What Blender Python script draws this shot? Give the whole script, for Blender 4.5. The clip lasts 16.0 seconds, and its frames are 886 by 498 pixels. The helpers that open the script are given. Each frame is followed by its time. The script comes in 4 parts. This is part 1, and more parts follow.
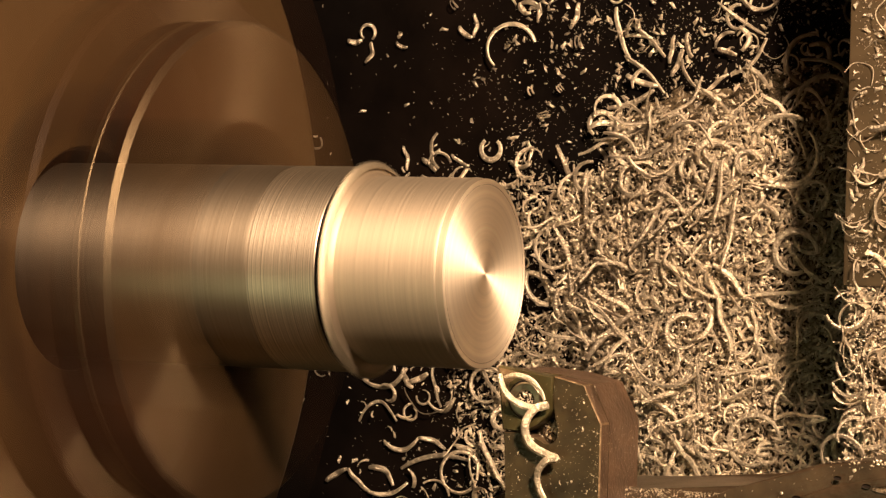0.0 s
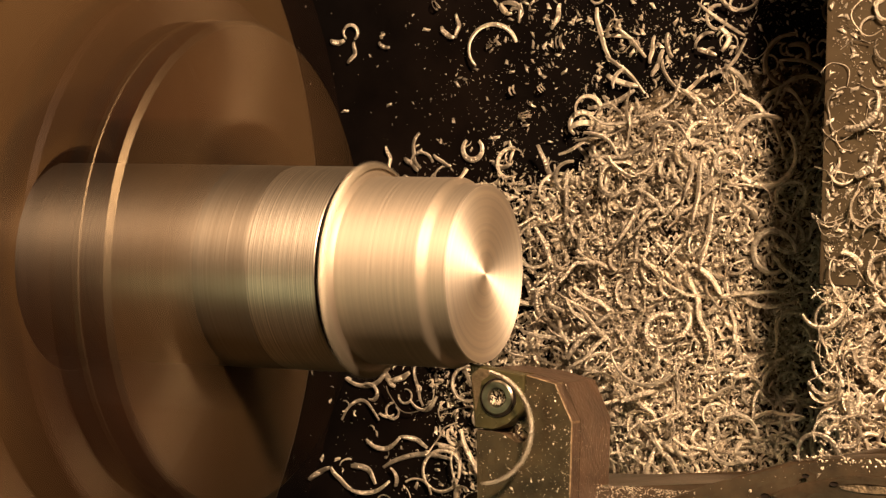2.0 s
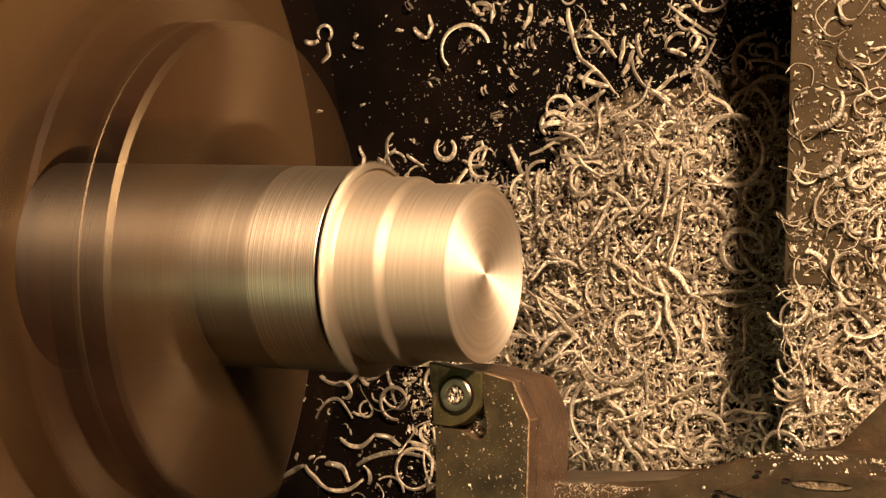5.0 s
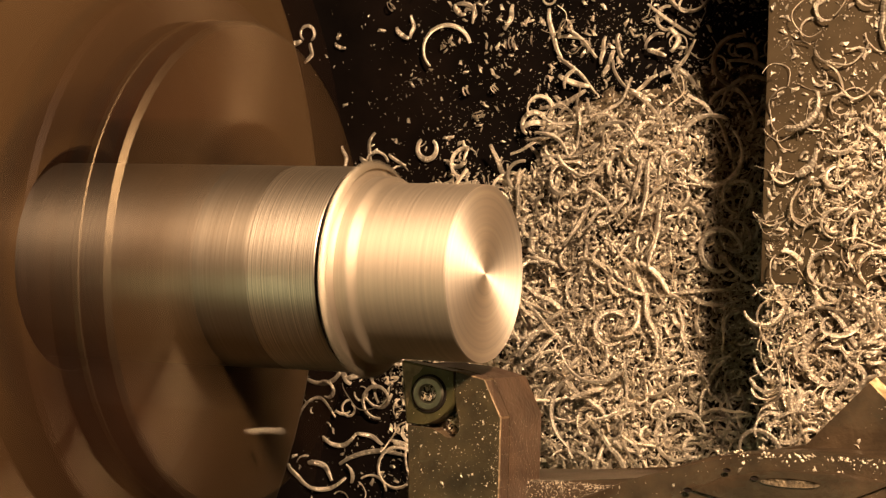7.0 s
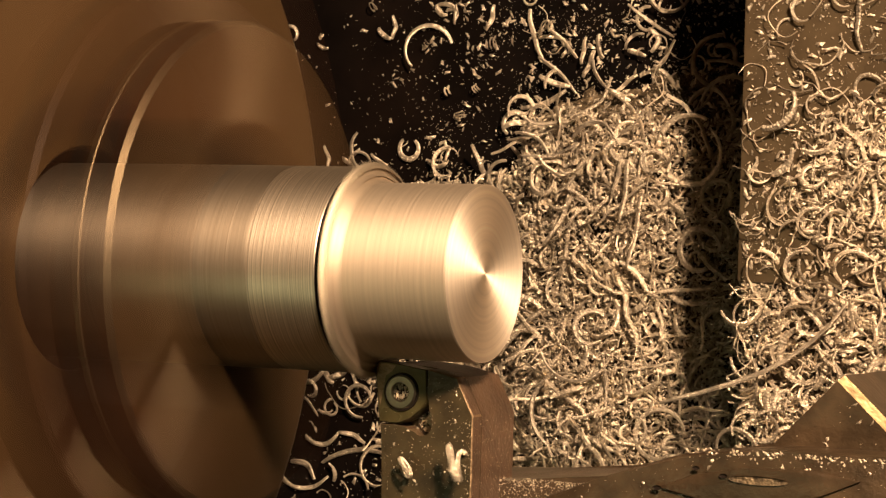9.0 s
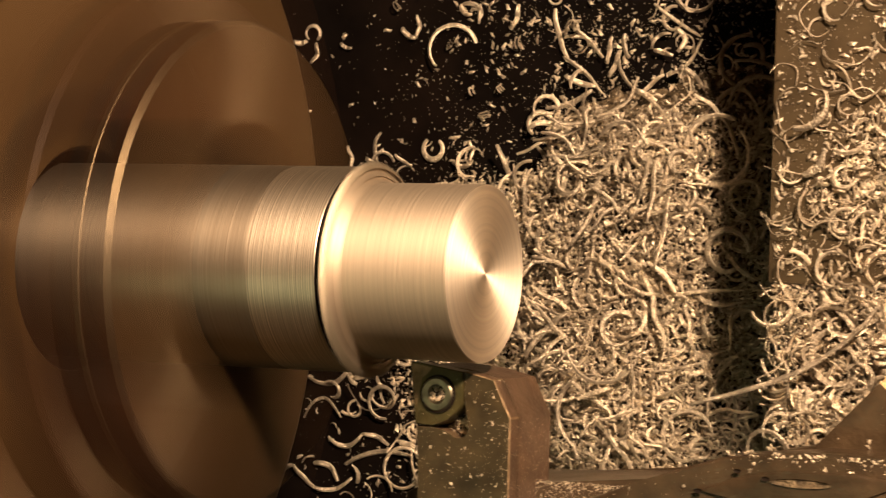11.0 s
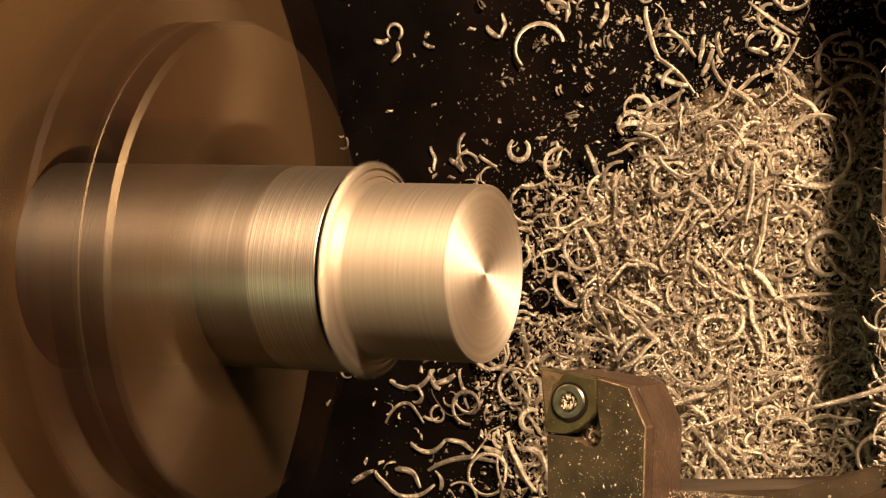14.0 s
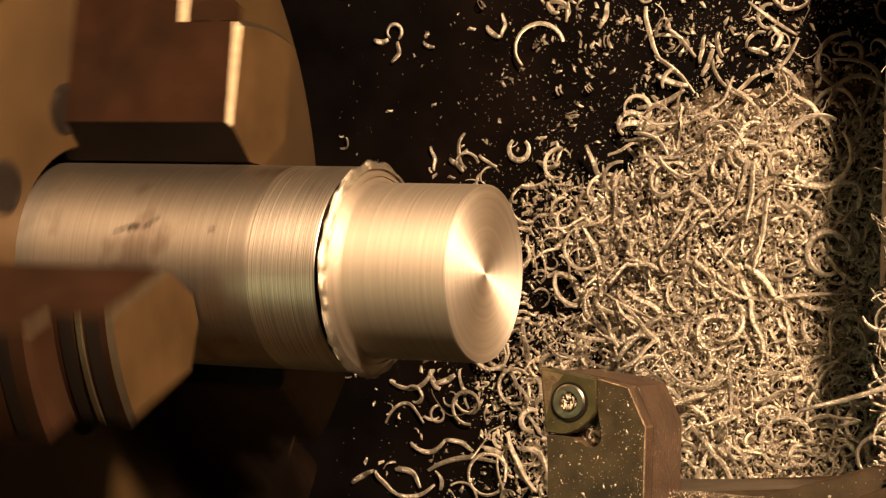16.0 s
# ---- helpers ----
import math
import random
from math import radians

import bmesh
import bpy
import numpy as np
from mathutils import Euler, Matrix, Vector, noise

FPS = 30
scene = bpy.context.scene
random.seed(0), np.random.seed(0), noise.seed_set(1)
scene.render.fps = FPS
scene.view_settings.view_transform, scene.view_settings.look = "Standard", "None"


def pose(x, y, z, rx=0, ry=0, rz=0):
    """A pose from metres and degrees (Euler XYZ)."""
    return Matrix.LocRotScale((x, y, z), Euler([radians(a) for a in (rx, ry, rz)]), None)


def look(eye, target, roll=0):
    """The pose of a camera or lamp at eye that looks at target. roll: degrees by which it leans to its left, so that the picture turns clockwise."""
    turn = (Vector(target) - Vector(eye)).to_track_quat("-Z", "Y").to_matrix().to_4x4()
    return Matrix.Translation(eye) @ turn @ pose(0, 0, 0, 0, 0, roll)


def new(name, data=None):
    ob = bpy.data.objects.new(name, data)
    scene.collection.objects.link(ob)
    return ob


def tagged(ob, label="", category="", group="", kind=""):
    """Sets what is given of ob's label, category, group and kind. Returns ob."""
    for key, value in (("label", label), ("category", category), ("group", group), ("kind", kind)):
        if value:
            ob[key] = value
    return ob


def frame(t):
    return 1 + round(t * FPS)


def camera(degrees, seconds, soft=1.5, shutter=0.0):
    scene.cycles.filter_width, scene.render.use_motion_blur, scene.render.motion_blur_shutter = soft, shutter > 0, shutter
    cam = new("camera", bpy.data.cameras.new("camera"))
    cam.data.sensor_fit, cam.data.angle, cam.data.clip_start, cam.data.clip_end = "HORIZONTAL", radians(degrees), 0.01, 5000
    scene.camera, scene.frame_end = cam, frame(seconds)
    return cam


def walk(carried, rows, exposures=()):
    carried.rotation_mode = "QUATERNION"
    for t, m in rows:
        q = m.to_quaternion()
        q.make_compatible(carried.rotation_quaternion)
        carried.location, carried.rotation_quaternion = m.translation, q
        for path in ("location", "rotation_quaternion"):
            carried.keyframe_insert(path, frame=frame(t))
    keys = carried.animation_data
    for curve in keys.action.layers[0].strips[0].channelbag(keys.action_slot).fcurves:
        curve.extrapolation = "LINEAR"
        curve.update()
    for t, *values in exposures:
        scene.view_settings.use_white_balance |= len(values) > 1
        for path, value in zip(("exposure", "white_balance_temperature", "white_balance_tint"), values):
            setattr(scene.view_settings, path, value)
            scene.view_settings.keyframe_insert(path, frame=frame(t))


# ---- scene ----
MM = 0.001

# ---- camera: fixed on a stand over the lathe ----
cam = camera(21.1, 16.0, soft=1.35, shutter=0.68)
CAM = Matrix(((0.89367, -0.02565, 0.44799, 0.18179),
              (0.02868, 0.99959, 0.0, 0.00418),
              (-0.44780, 0.01285, 0.89404, 0.37981),
              (0, 0, 0, 1)))
walk(cam, [(0, CAM), (16.0, CAM)])

# ---- light ----
scene.view_settings.exposure = 0.0
world = bpy.data.worlds.new("workshop_air")
scene.world = world
world.use_nodes = True
world.node_tree.nodes["Background"].inputs["Color"].default_value = (1.0, 0.72, 0.42, 1)
world.node_tree.nodes["Background"].inputs["Strength"].default_value = 0.02


def lamp(name, eye, target, size, watts, colour):
    data = bpy.data.lights.new(name, "AREA")
    data.shape, data.size, data.energy, data.color = "DISK", size, watts, colour
    ob = new(name, data)
    ob.matrix_world = look(eye, target)
    return ob


# the machine's work lamp, and the room's lamp overhead
lamp("work_lamp", (0.315, 0.285, 0.315), (-0.05, 0.0, -0.06), 0.06, 10.3, (1.0, 0.674, 0.418))
lamp("room_lamp", (-0.5, -0.55, 1.45), (-0.1, 0.0, 0.0), 0.45, 1.9, (0.96, 0.99, 0.54))


# ---- materials ----
def material(name, colour, rough=0.5, metal=0.0, vary=0.25, scale=120.0, bump=0.15, bump_scale=900.0,
             second=None, second_scale=25.0, second_amount=0.5, spread=0.1, per="object", gloss=0.5):
    """A surface with two scales of colour change, relief and uneven gloss."""
    m = bpy.data.materials.new(name)
    m.use_nodes = True
    t = m.node_tree
    n, l = t.nodes, t.links
    b = n["Principled BSDF"]
    tc = n.new("ShaderNodeTexCoord")
    n1 = n.new("ShaderNodeTexNoise")
    n1.inputs["Scale"].default_value, n1.inputs["Detail"].default_value = scale, 5
    l.new(tc.outputs["Object"], n1.inputs["Vector"])
    n2 = n.new("ShaderNodeTexNoise")
    n2.inputs["Scale"].default_value, n2.inputs["Detail"].default_value = second_scale, 3
    l.new(tc.outputs["Object"], n2.inputs["Vector"])
    r1 = n.new("ShaderNodeMapRange")
    r1.inputs["From Min"].default_value, r1.inputs["From Max"].default_value = 0.3, 0.7
    r1.inputs["To Min"].default_value, r1.inputs["To Max"].default_value = 1 - vary, 1 + vary
    l.new(n1.outputs["Fac"], r1.inputs["Value"])
    mix = n.new("ShaderNodeMix")
    mix.data_type = "RGBA"
    mix.inputs[6].default_value = (*colour, 1)
    mix.inputs[7].default_value = (*(second or [c * 0.6 for c in colour]), 1)
    r2 = n.new("ShaderNodeMapRange")
    r2.inputs["From Min"].default_value, r2.inputs["From Max"].default_value = 0.42, 0.68
    r2.inputs["To Max"].default_value = second_amount
    l.new(n2.outputs["Fac"], r2.inputs["Value"])
    l.new(r2.outputs["Result"], mix.inputs[0])
    mul = n.new("ShaderNodeVectorMath")
    mul.operation = "SCALE"
    l.new(mix.outputs[2], mul.inputs[0])
    l.new(r1.outputs["Result"], mul.inputs["Scale"])
    last = mul
    if per:
        info = n.new("ShaderNodeNewGeometry" if per == "island" else "ShaderNodeObjectInfo")
        r3 = n.new("ShaderNodeMapRange")
        r3.inputs["To Min"].default_value, r3.inputs["To Max"].default_value = 1 - spread, 1 + spread
        l.new(info.outputs["Random Per Island" if per == "island" else "Random"], r3.inputs["Value"])
        last = n.new("ShaderNodeVectorMath")
        last.operation = "SCALE"
        l.new(mul.outputs[0], last.inputs[0])
        l.new(r3.outputs["Result"], last.inputs["Scale"])
    l.new(last.outputs[0], b.inputs["Base Color"])
    rr = n.new("ShaderNodeMapRange")
    rr.inputs["To Min"].default_value, rr.inputs["To Max"].default_value = max(0.05, rough - 0.14), min(1, rough + 0.14)
    l.new(n2.outputs["Fac"], rr.inputs["Value"])
    l.new(rr.outputs["Result"], b.inputs["Roughness"])
    b.inputs["Metallic"].default_value = metal
    b.inputs["Specular IOR Level"].default_value = gloss
    n3 = n.new("ShaderNodeTexNoise")
    n3.inputs["Scale"].default_value, n3.inputs["Detail"].default_value = bump_scale, 4
    l.new(tc.outputs["Object"], n3.inputs["Vector"])
    bp = n.new("ShaderNodeBump")
    bp.inputs["Strength"].default_value, bp.inputs["Distance"].default_value = bump, 0.0004
    l.new(n3.outputs["Fac"], bp.inputs["Height"])
    l.new(bp.outputs["Normal"], b.inputs["Normal"])
    return m


def turned(name, colour, rough, aniso, ring=4000.0, depth=0.35, stain=0.0, contrast=0.12):
    """Metal turned on a lathe: rings round the x axis, gloss spread across them."""
    m = bpy.data.materials.new(name)
    m.use_nodes = True
    t = m.node_tree
    n, l = t.nodes, t.links
    b = n["Principled BSDF"]
    b.inputs["Metallic"].default_value = 1.0
    tc = n.new("ShaderNodeTexCoord")
    sep = n.new("ShaderNodeSeparateXYZ")
    l.new(tc.outputs["Object"], sep.inputs[0])
    flat = n.new("ShaderNodeCombineXYZ")
    l.new(sep.outputs["Y"], flat.inputs["Y"])
    l.new(sep.outputs["Z"], flat.inputs["Z"])
    length = n.new("ShaderNodeVectorMath")
    length.operation = "LENGTH"
    l.new(flat.outputs[0], length.inputs[0])
    add = n.new("ShaderNodeMath")
    add.operation = "ADD"
    l.new(sep.outputs["X"], add.inputs[0])
    l.new(length.outputs["Value"], add.inputs[1])
    fine = n.new("ShaderNodeTexNoise")
    fine.noise_dimensions = "1D"
    fine.inputs["Scale"].default_value, fine.inputs["Detail"].default_value = ring, 3
    l.new(add.outputs[0], fine.inputs["W"])
    lift = n.new("ShaderNodeCombineXYZ")
    for k, (out, size) in enumerate(((add.outputs[0], ring / 2.5), (sep.outputs["Y"], 55.0), (sep.outputs["Z"], 55.0))):
        stretch = n.new("ShaderNodeMath")
        stretch.operation = "MULTIPLY"
        stretch.inputs[1].default_value = size
        l.new(out, stretch.inputs[0])
        l.new(stretch.outputs[0], lift.inputs[k])
    wide = n.new("ShaderNodeTexNoise")
    wide.inputs["Scale"].default_value, wide.inputs["Detail"].default_value = 1.0, 3
    l.new(lift.outputs[0], wide.inputs["Vector"])
    cr = n.new("ShaderNodeMapRange")
    cr.inputs["From Min"].default_value, cr.inputs["From Max"].default_value = 0.3, 0.7
    cr.inputs["To Min"].default_value, cr.inputs["To Max"].default_value = 1 - contrast, 1 + contrast
    rings = n.new("ShaderNodeTexNoise")
    rings.noise_dimensions = "1D"
    rings.inputs["Scale"].default_value, rings.inputs["Detail"].default_value = ring / 1.7, 4
    l.new(add.outputs[0], rings.inputs["W"])
    both = n.new("ShaderNodeMath")
    both.operation = "MULTIPLY_ADD"
    both.inputs[1].default_value = 0.6
    l.new(rings.outputs["Fac"], both.inputs[0])
    part_way = n.new("ShaderNodeMath")
    part_way.operation = "MULTIPLY"
    part_way.inputs[1].default_value = 0.4
    l.new(wide.outputs["Fac"], part_way.inputs[0])
    l.new(part_way.outputs[0], both.inputs[2])
    l.new(both.outputs[0], cr.inputs["Value"])
    spots = n.new("ShaderNodeTexNoise")
    spots.inputs["Scale"].default_value, spots.inputs["Detail"].default_value = 90, 6
    l.new(tc.outputs["Object"], spots.inputs["Vector"])
    sr = n.new("ShaderNodeMapRange")
    sr.inputs["From Min"].default_value, sr.inputs["From Max"].default_value = 0.56, 0.66
    sr.inputs["To Max"].default_value = stain
    l.new(spots.outputs["Fac"], sr.inputs["Value"])
    mix = n.new("ShaderNodeMix")
    mix.data_type = "RGBA"
    mix.inputs[6].default_value = (*colour, 1)
    mix.inputs[7].default_value = (colour[0] * 0.35, colour[1] * 0.24, colour[2] * 0.2, 1)
    l.new(sr.outputs["Result"], mix.inputs[0])
    sc = n.new("ShaderNodeVectorMath")
    sc.operation = "SCALE"
    l.new(mix.outputs[2], sc.inputs[0])
    l.new(cr.outputs["Result"], sc.inputs["Scale"])
    l.new(sc.outputs[0], b.inputs["Base Color"])
    rr = n.new("ShaderNodeMapRange")
    rr.inputs["To Min"].default_value, rr.inputs["To Max"].default_value = rough - 0.08, rough + 0.08
    l.new(fine.outputs["Fac"], rr.inputs["Value"])
    l.new(rr.outputs["Result"], b.inputs["Roughness"])
    b.inputs["Anisotropic"].default_value = aniso
    b.inputs["Anisotropic Rotation"].default_value = 0.25
    tan = n.new("ShaderNodeTangent")
    tan.direction_type, tan.axis = "RADIAL", "X"
    l.new(tan.outputs[0], b.inputs["Tangent"])
    bp = n.new("ShaderNodeBump")
    bp.inputs["Strength"].default_value, bp.inputs["Distance"].default_value = depth, 0.00005
    l.new(fine.outputs["Fac"], bp.inputs["Height"])
    l.new(bp.outputs["Normal"], b.inputs["Normal"])
    return m


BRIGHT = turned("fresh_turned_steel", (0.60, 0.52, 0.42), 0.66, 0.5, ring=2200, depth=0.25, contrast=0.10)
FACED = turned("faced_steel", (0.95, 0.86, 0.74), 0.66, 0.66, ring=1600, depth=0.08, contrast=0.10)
ROUGH_TURNED = turned("rough_turned_steel", (0.66, 0.59, 0.49), 0.48, 0.6, ring=6000, depth=0.7, stain=0.2, contrast=0.42)
STOCK = turned("bar_stock_steel", (0.40, 0.345, 0.275), 0.50, 0.6, ring=3500, depth=0.2, stain=0.5, contrast=0.11)
BURR = material("torn_burr_steel", (0.66, 0.58, 0.45), 0.45, 1.0, 0.2, 700, 0.5, 2500)
CHUCK = material("oiled_chuck_steel", (0.090, 0.053, 0.021), 0.42, 0.35, 0.18, 60, 0.08, 700, (0.058, 0.034, 0.015), 22, 0.6)
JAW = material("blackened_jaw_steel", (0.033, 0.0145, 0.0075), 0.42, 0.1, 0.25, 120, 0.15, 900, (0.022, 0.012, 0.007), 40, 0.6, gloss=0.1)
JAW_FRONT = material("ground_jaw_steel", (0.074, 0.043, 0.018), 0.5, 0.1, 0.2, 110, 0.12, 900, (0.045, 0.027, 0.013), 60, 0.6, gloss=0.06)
EDGE = material("ground_jaw_edge", (0.19, 0.145, 0.09), 0.42, 0.9, 0.2, 400, 0.2, 2500)
# near-black for oil and for the shade inside recesses, put into the colour
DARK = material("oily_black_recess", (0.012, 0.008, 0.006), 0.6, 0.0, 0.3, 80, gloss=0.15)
IRON = material("dark_brown_iron", (0.016, 0.010, 0.007), 0.5, 0.0, 0.4, 40, 0.2, 400, (0.009, 0.006, 0.004), 12, 0.6, gloss=0.2)
SADDLE = material("oily_black_iron", (0.0038, 0.0029, 0.0027), 0.5, 0.0, 0.5, 60, 0.15, 600, (0.008, 0.0045, 0.003), 14, 0.6, gloss=0.08)
PLATE = material("worn_grey_slide", (0.112, 0.085, 0.051), 0.42, 0.35, 0.2, 150, 0.15, 900, (0.08, 0.056, 0.032), 34, 0.8)
TOOL_TOP = material("olive_coated_tool_steel", (0.058, 0.042, 0.021), 0.36, 0.3, 0.35, 260, 0.4, 1200, (0.022, 0.018, 0.010), 70, 0.7)
TOOL_SIDE = material("rubbed_red_brown_steel", (0.080, 0.050, 0.032), 0.42, 0.35, 0.3, 260, 0.5, 1200, (0.08, 0.045, 0.026), 90, 0.7)
WORN = material("worn_bright_edge", (0.24, 0.17, 0.10), 0.4, 0.7, 0.4, 500, 0.5, 1800)
HOLDER = material("oily_brown_tool_steel", (0.064, 0.043, 0.025), 0.36, 0.35, 0.35, 220, 0.45, 1100, (0.034, 0.024, 0.013), 70, 0.8)
INSERT = material("coated_carbide", (0.07, 0.058, 0.025), 0.3, 0.5, 0.3, 260, 0.15, 1500, (0.09, 0.08, 0.03), 120, 0.7)
STAIN = material("stained_bolt_steel", (0.010, 0.006, 0.004), 0.7, 0.0, 0.6, 300, 0.3, 900, (0.03, 0.02, 0.011), 200, 0.7, gloss=0.2)
# lighter steel for the block's bevel: the light it catches, put into colour
LIT_BEVEL = material("worn_bright_bevel", (0.30, 0.215, 0.11), 0.45, 0.7, 0.5, 400, 0.4, 900)
SCREW = material("bright_screw_steel", (0.5, 0.44, 0.33), 0.28, 1.0, 0.2, 400, 0.1, 1500)
CHIP = material("curled_steel_chip", (0.68, 0.60, 0.48), 0.38, 0.72, 0.3, 600, 0.7, 3000, (0.42, 0.36, 0.27), 110, 0.6, 0.35, "island")
LONE_CHIP = material("curled_steel_chip_single", (0.68, 0.60, 0.48), 0.38, 0.72, 0.3, 600, 0.7, 3000, (0.42, 0.36, 0.27), 110, 0.6, 0.35)
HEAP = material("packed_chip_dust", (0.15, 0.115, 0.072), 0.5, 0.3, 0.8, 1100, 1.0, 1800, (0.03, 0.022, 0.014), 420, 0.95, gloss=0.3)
WALL = material("workshop_paint", (0.50, 0.42, 0.30), 0.8, 0.0, 0.1, 4, 0.1, 60)


# ---- building helpers ----
def finish(bm, name, mat, smooth=35):
    bmesh.ops.recalc_face_normals(bm, faces=bm.faces)
    for f in bm.faces:
        f.smooth = True
    for e in bm.edges:
        if len(e.link_faces) == 2 and e.calc_face_angle(0) > radians(smooth):
            e.smooth = False
    me = bpy.data.meshes.new(name)
    bm.to_mesh(me)
    bm.free()
    me.materials.append(mat)
    return me


def part(name, bm, mat, parent=None, label="", smooth=35):
    """One mesh object, under a thing or a part."""
    ob = new(name, finish(bm, name, mat, smooth))
    if parent:
        ob.parent = parent
    return tagged(ob, label)


def thing(name, label, category, group="", kind="", at=None):
    ob = new(name)
    ob.empty_display_size = 0.01
    if at is not None:
        ob.matrix_world = at
    return tagged(ob, label, category, group, kind)


def box(x0, x1, y0, y1, z0, z1, bevel=0.0, segments=2):
    bm = bmesh.new()
    bmesh.ops.create_cube(bm, size=1)
    for v in bm.verts:
        v.co = ((x0 + x1) / 2 + v.co.x * (x1 - x0), (y0 + y1) / 2 + v.co.y * (y1 - y0), (z0 + z1) / 2 + v.co.z * (z1 - z0))
    if bevel:
        bmesh.ops.bevel(bm, geom=bm.edges[:], offset=bevel, segments=segments, affect="EDGES", profile=0.5)
    return bm


def prism(outline, z0, z1, bevel=0.0, shift=(0, 0), segments=2):
    """A plan outline in metres, raised from z0 to z1; the foot may be shifted."""
    bm = bmesh.new()
    low = [bm.verts.new((x + shift[0], y + shift[1], z0)) for x, y in outline]
    top = [bm.verts.new((x, y, z1)) for x, y in outline]
    bm.faces.new(low[::-1])
    bm.faces.new(top)
    for i in range(len(top)):
        j = (i + 1) % len(top)
        bm.faces.new((low[i], low[j], top[j], top[i]))
    if bevel:
        bmesh.ops.bevel(bm, geom=bm.edges[:], offset=bevel, segments=segments, affect="EDGES", profile=0.5)
    return bm


def revolve(profile, seg=96, closed=False):
    """A profile of (x, radius) turned round the x axis; closed joins the last ring to the first."""
    bm = bmesh.new()
    rings = []
    for x, r in profile:
        if r < 1e-7:
            rings.append([bm.verts.new((x, 0, 0))])
        else:
            rings.append([bm.verts.new((x, r * math.cos(2 * math.pi * k / seg), r * math.sin(2 * math.pi * k / seg))) for k in range(seg)])
    pairs = list(zip(rings, rings[1:])) + ([(rings[-1], rings[0])] if closed else [])
    for a, b in pairs:
        for k in range(seg):
            j = (k + 1) % seg
            if len(a) == 1:
                bm.faces.new((a[0], b[k], b[j]))
            elif len(b) == 1:
                bm.faces.new((a[k], a[j], b[0]))
            else:
                bm.faces.new((a[k], a[j], b[j], b[k]))
    return bm


def shifted(bm, m):
    bmesh.ops.transform(bm, matrix=m, verts=bm.verts)
    return bm


# ---- timing ----
def feed(t):
    """How far the carriage has gone towards the chuck, in metres, at t seconds."""
    ts = (0, 4.0, 6.5, 9.0, 9.15, 9.3, 10.2, 10.5, 10.8, 11.1, 11.3, 11.5, 11.7, 11.85, 11.95, 12.1, 16)
    ss = (0, 10.93, 17.80, 24.72, 25.1, 25.2, 25.2, 24.2, 20.9, 15.2, 10.19, 4.46, -1.8, -6.4, -8.1, -8.27, -8.27)
    return float(np.interp(t, ts, ss)) * MM


BRAKE = (-3400, -2880, -2405, -2035, -1750, -1515, -1322, -1135, -966, -815, -678, -568, -442, -355, -260, -194, -131, -85, -47, -25, -6)


def spin(t):
    """The turn of the spindle in degrees at t seconds: even, then braked from 14.0 s on (BRAKE, every tenth of a second)."""
    if t <= 14.0:
        return BRAKE[0] - 5280.0 * (14.0 - t)
    k = min(int((t - 14.0) * 10), len(BRAKE) - 2)
    u = (t - 14.0) * 10 - k
    p0 = BRAKE[k - 1] if k else BRAKE[0] - 528
    p1, p2 = BRAKE[k], BRAKE[k + 1]
    p3 = BRAKE[k + 2] if k + 2 < len(BRAKE) else 2 * p2 - p1
    return p1 + 0.5 * u * (p2 - p0 + u * (2 * p0 - 5 * p1 + 4 * p2 - p3 + u * (3 * (p1 - p2) + p3 - p0)))


CARRIAGE_TIMES = [0, 1, 2, 3, 4, 5, 6, 6.5, 7, 8, 8.5, 9.0, 9.15, 9.3, 9.8, 10.2, 10.5, 10.8, 11.1, 11.3, 11.5, 11.7, 11.85, 11.95, 12.1, 12.5, 16.0]
FRAME_TIMES = [k / 30 for k in range(0, 481)]

# ---- setting ----
tagged(part("workshop_floor", box(-2.5, 2.5, -2.5, 2.5, -1.1, -1.0), WALL), "plain painted concrete workshop floor below the lathe", "floor", kind="structure")
tagged(part("ceiling", box(-2.5, 2.5, -2.5, 2.5, 2.2, 2.3), WALL), "plain painted workshop ceiling", "ceiling", kind="structure")
for nm, b4 in (("wall_north", (-2.5, 2.5, 2.5, 2.6)), ("wall_south", (-2.5, 2.5, -2.6, -2.5)), ("wall_east", (2.5, 2.6, -2.6, 2.6)), ("wall_west", (-2.6, -2.5, -2.6, 2.6))):
    tagged(part(nm, box(*b4, -1.1, 2.3), WALL), "plain painted workshop wall", "wall", kind="structure")
tagged(part("lathe_bed", box(-0.9, 0.9, -0.22, 0.22, -1.0, -0.222, 0.004), SADDLE), "dark oily cast iron lathe bed under the carriage", "lathe bed", kind="structure")
tagged(part("headstock_base", box(-0.7, -0.26, -0.18, 0.18, -0.222, -0.186, 0.003), IRON), "dark oily cast iron foot of the headstock", "headstock", kind="structure")
tagged(part("headstock", box(-0.7, -0.185, -0.2, 0.2, -0.186, 0.2, 0.02, 3), IRON), "dark oily cast iron headstock behind the chuck", "headstock", kind="structure")


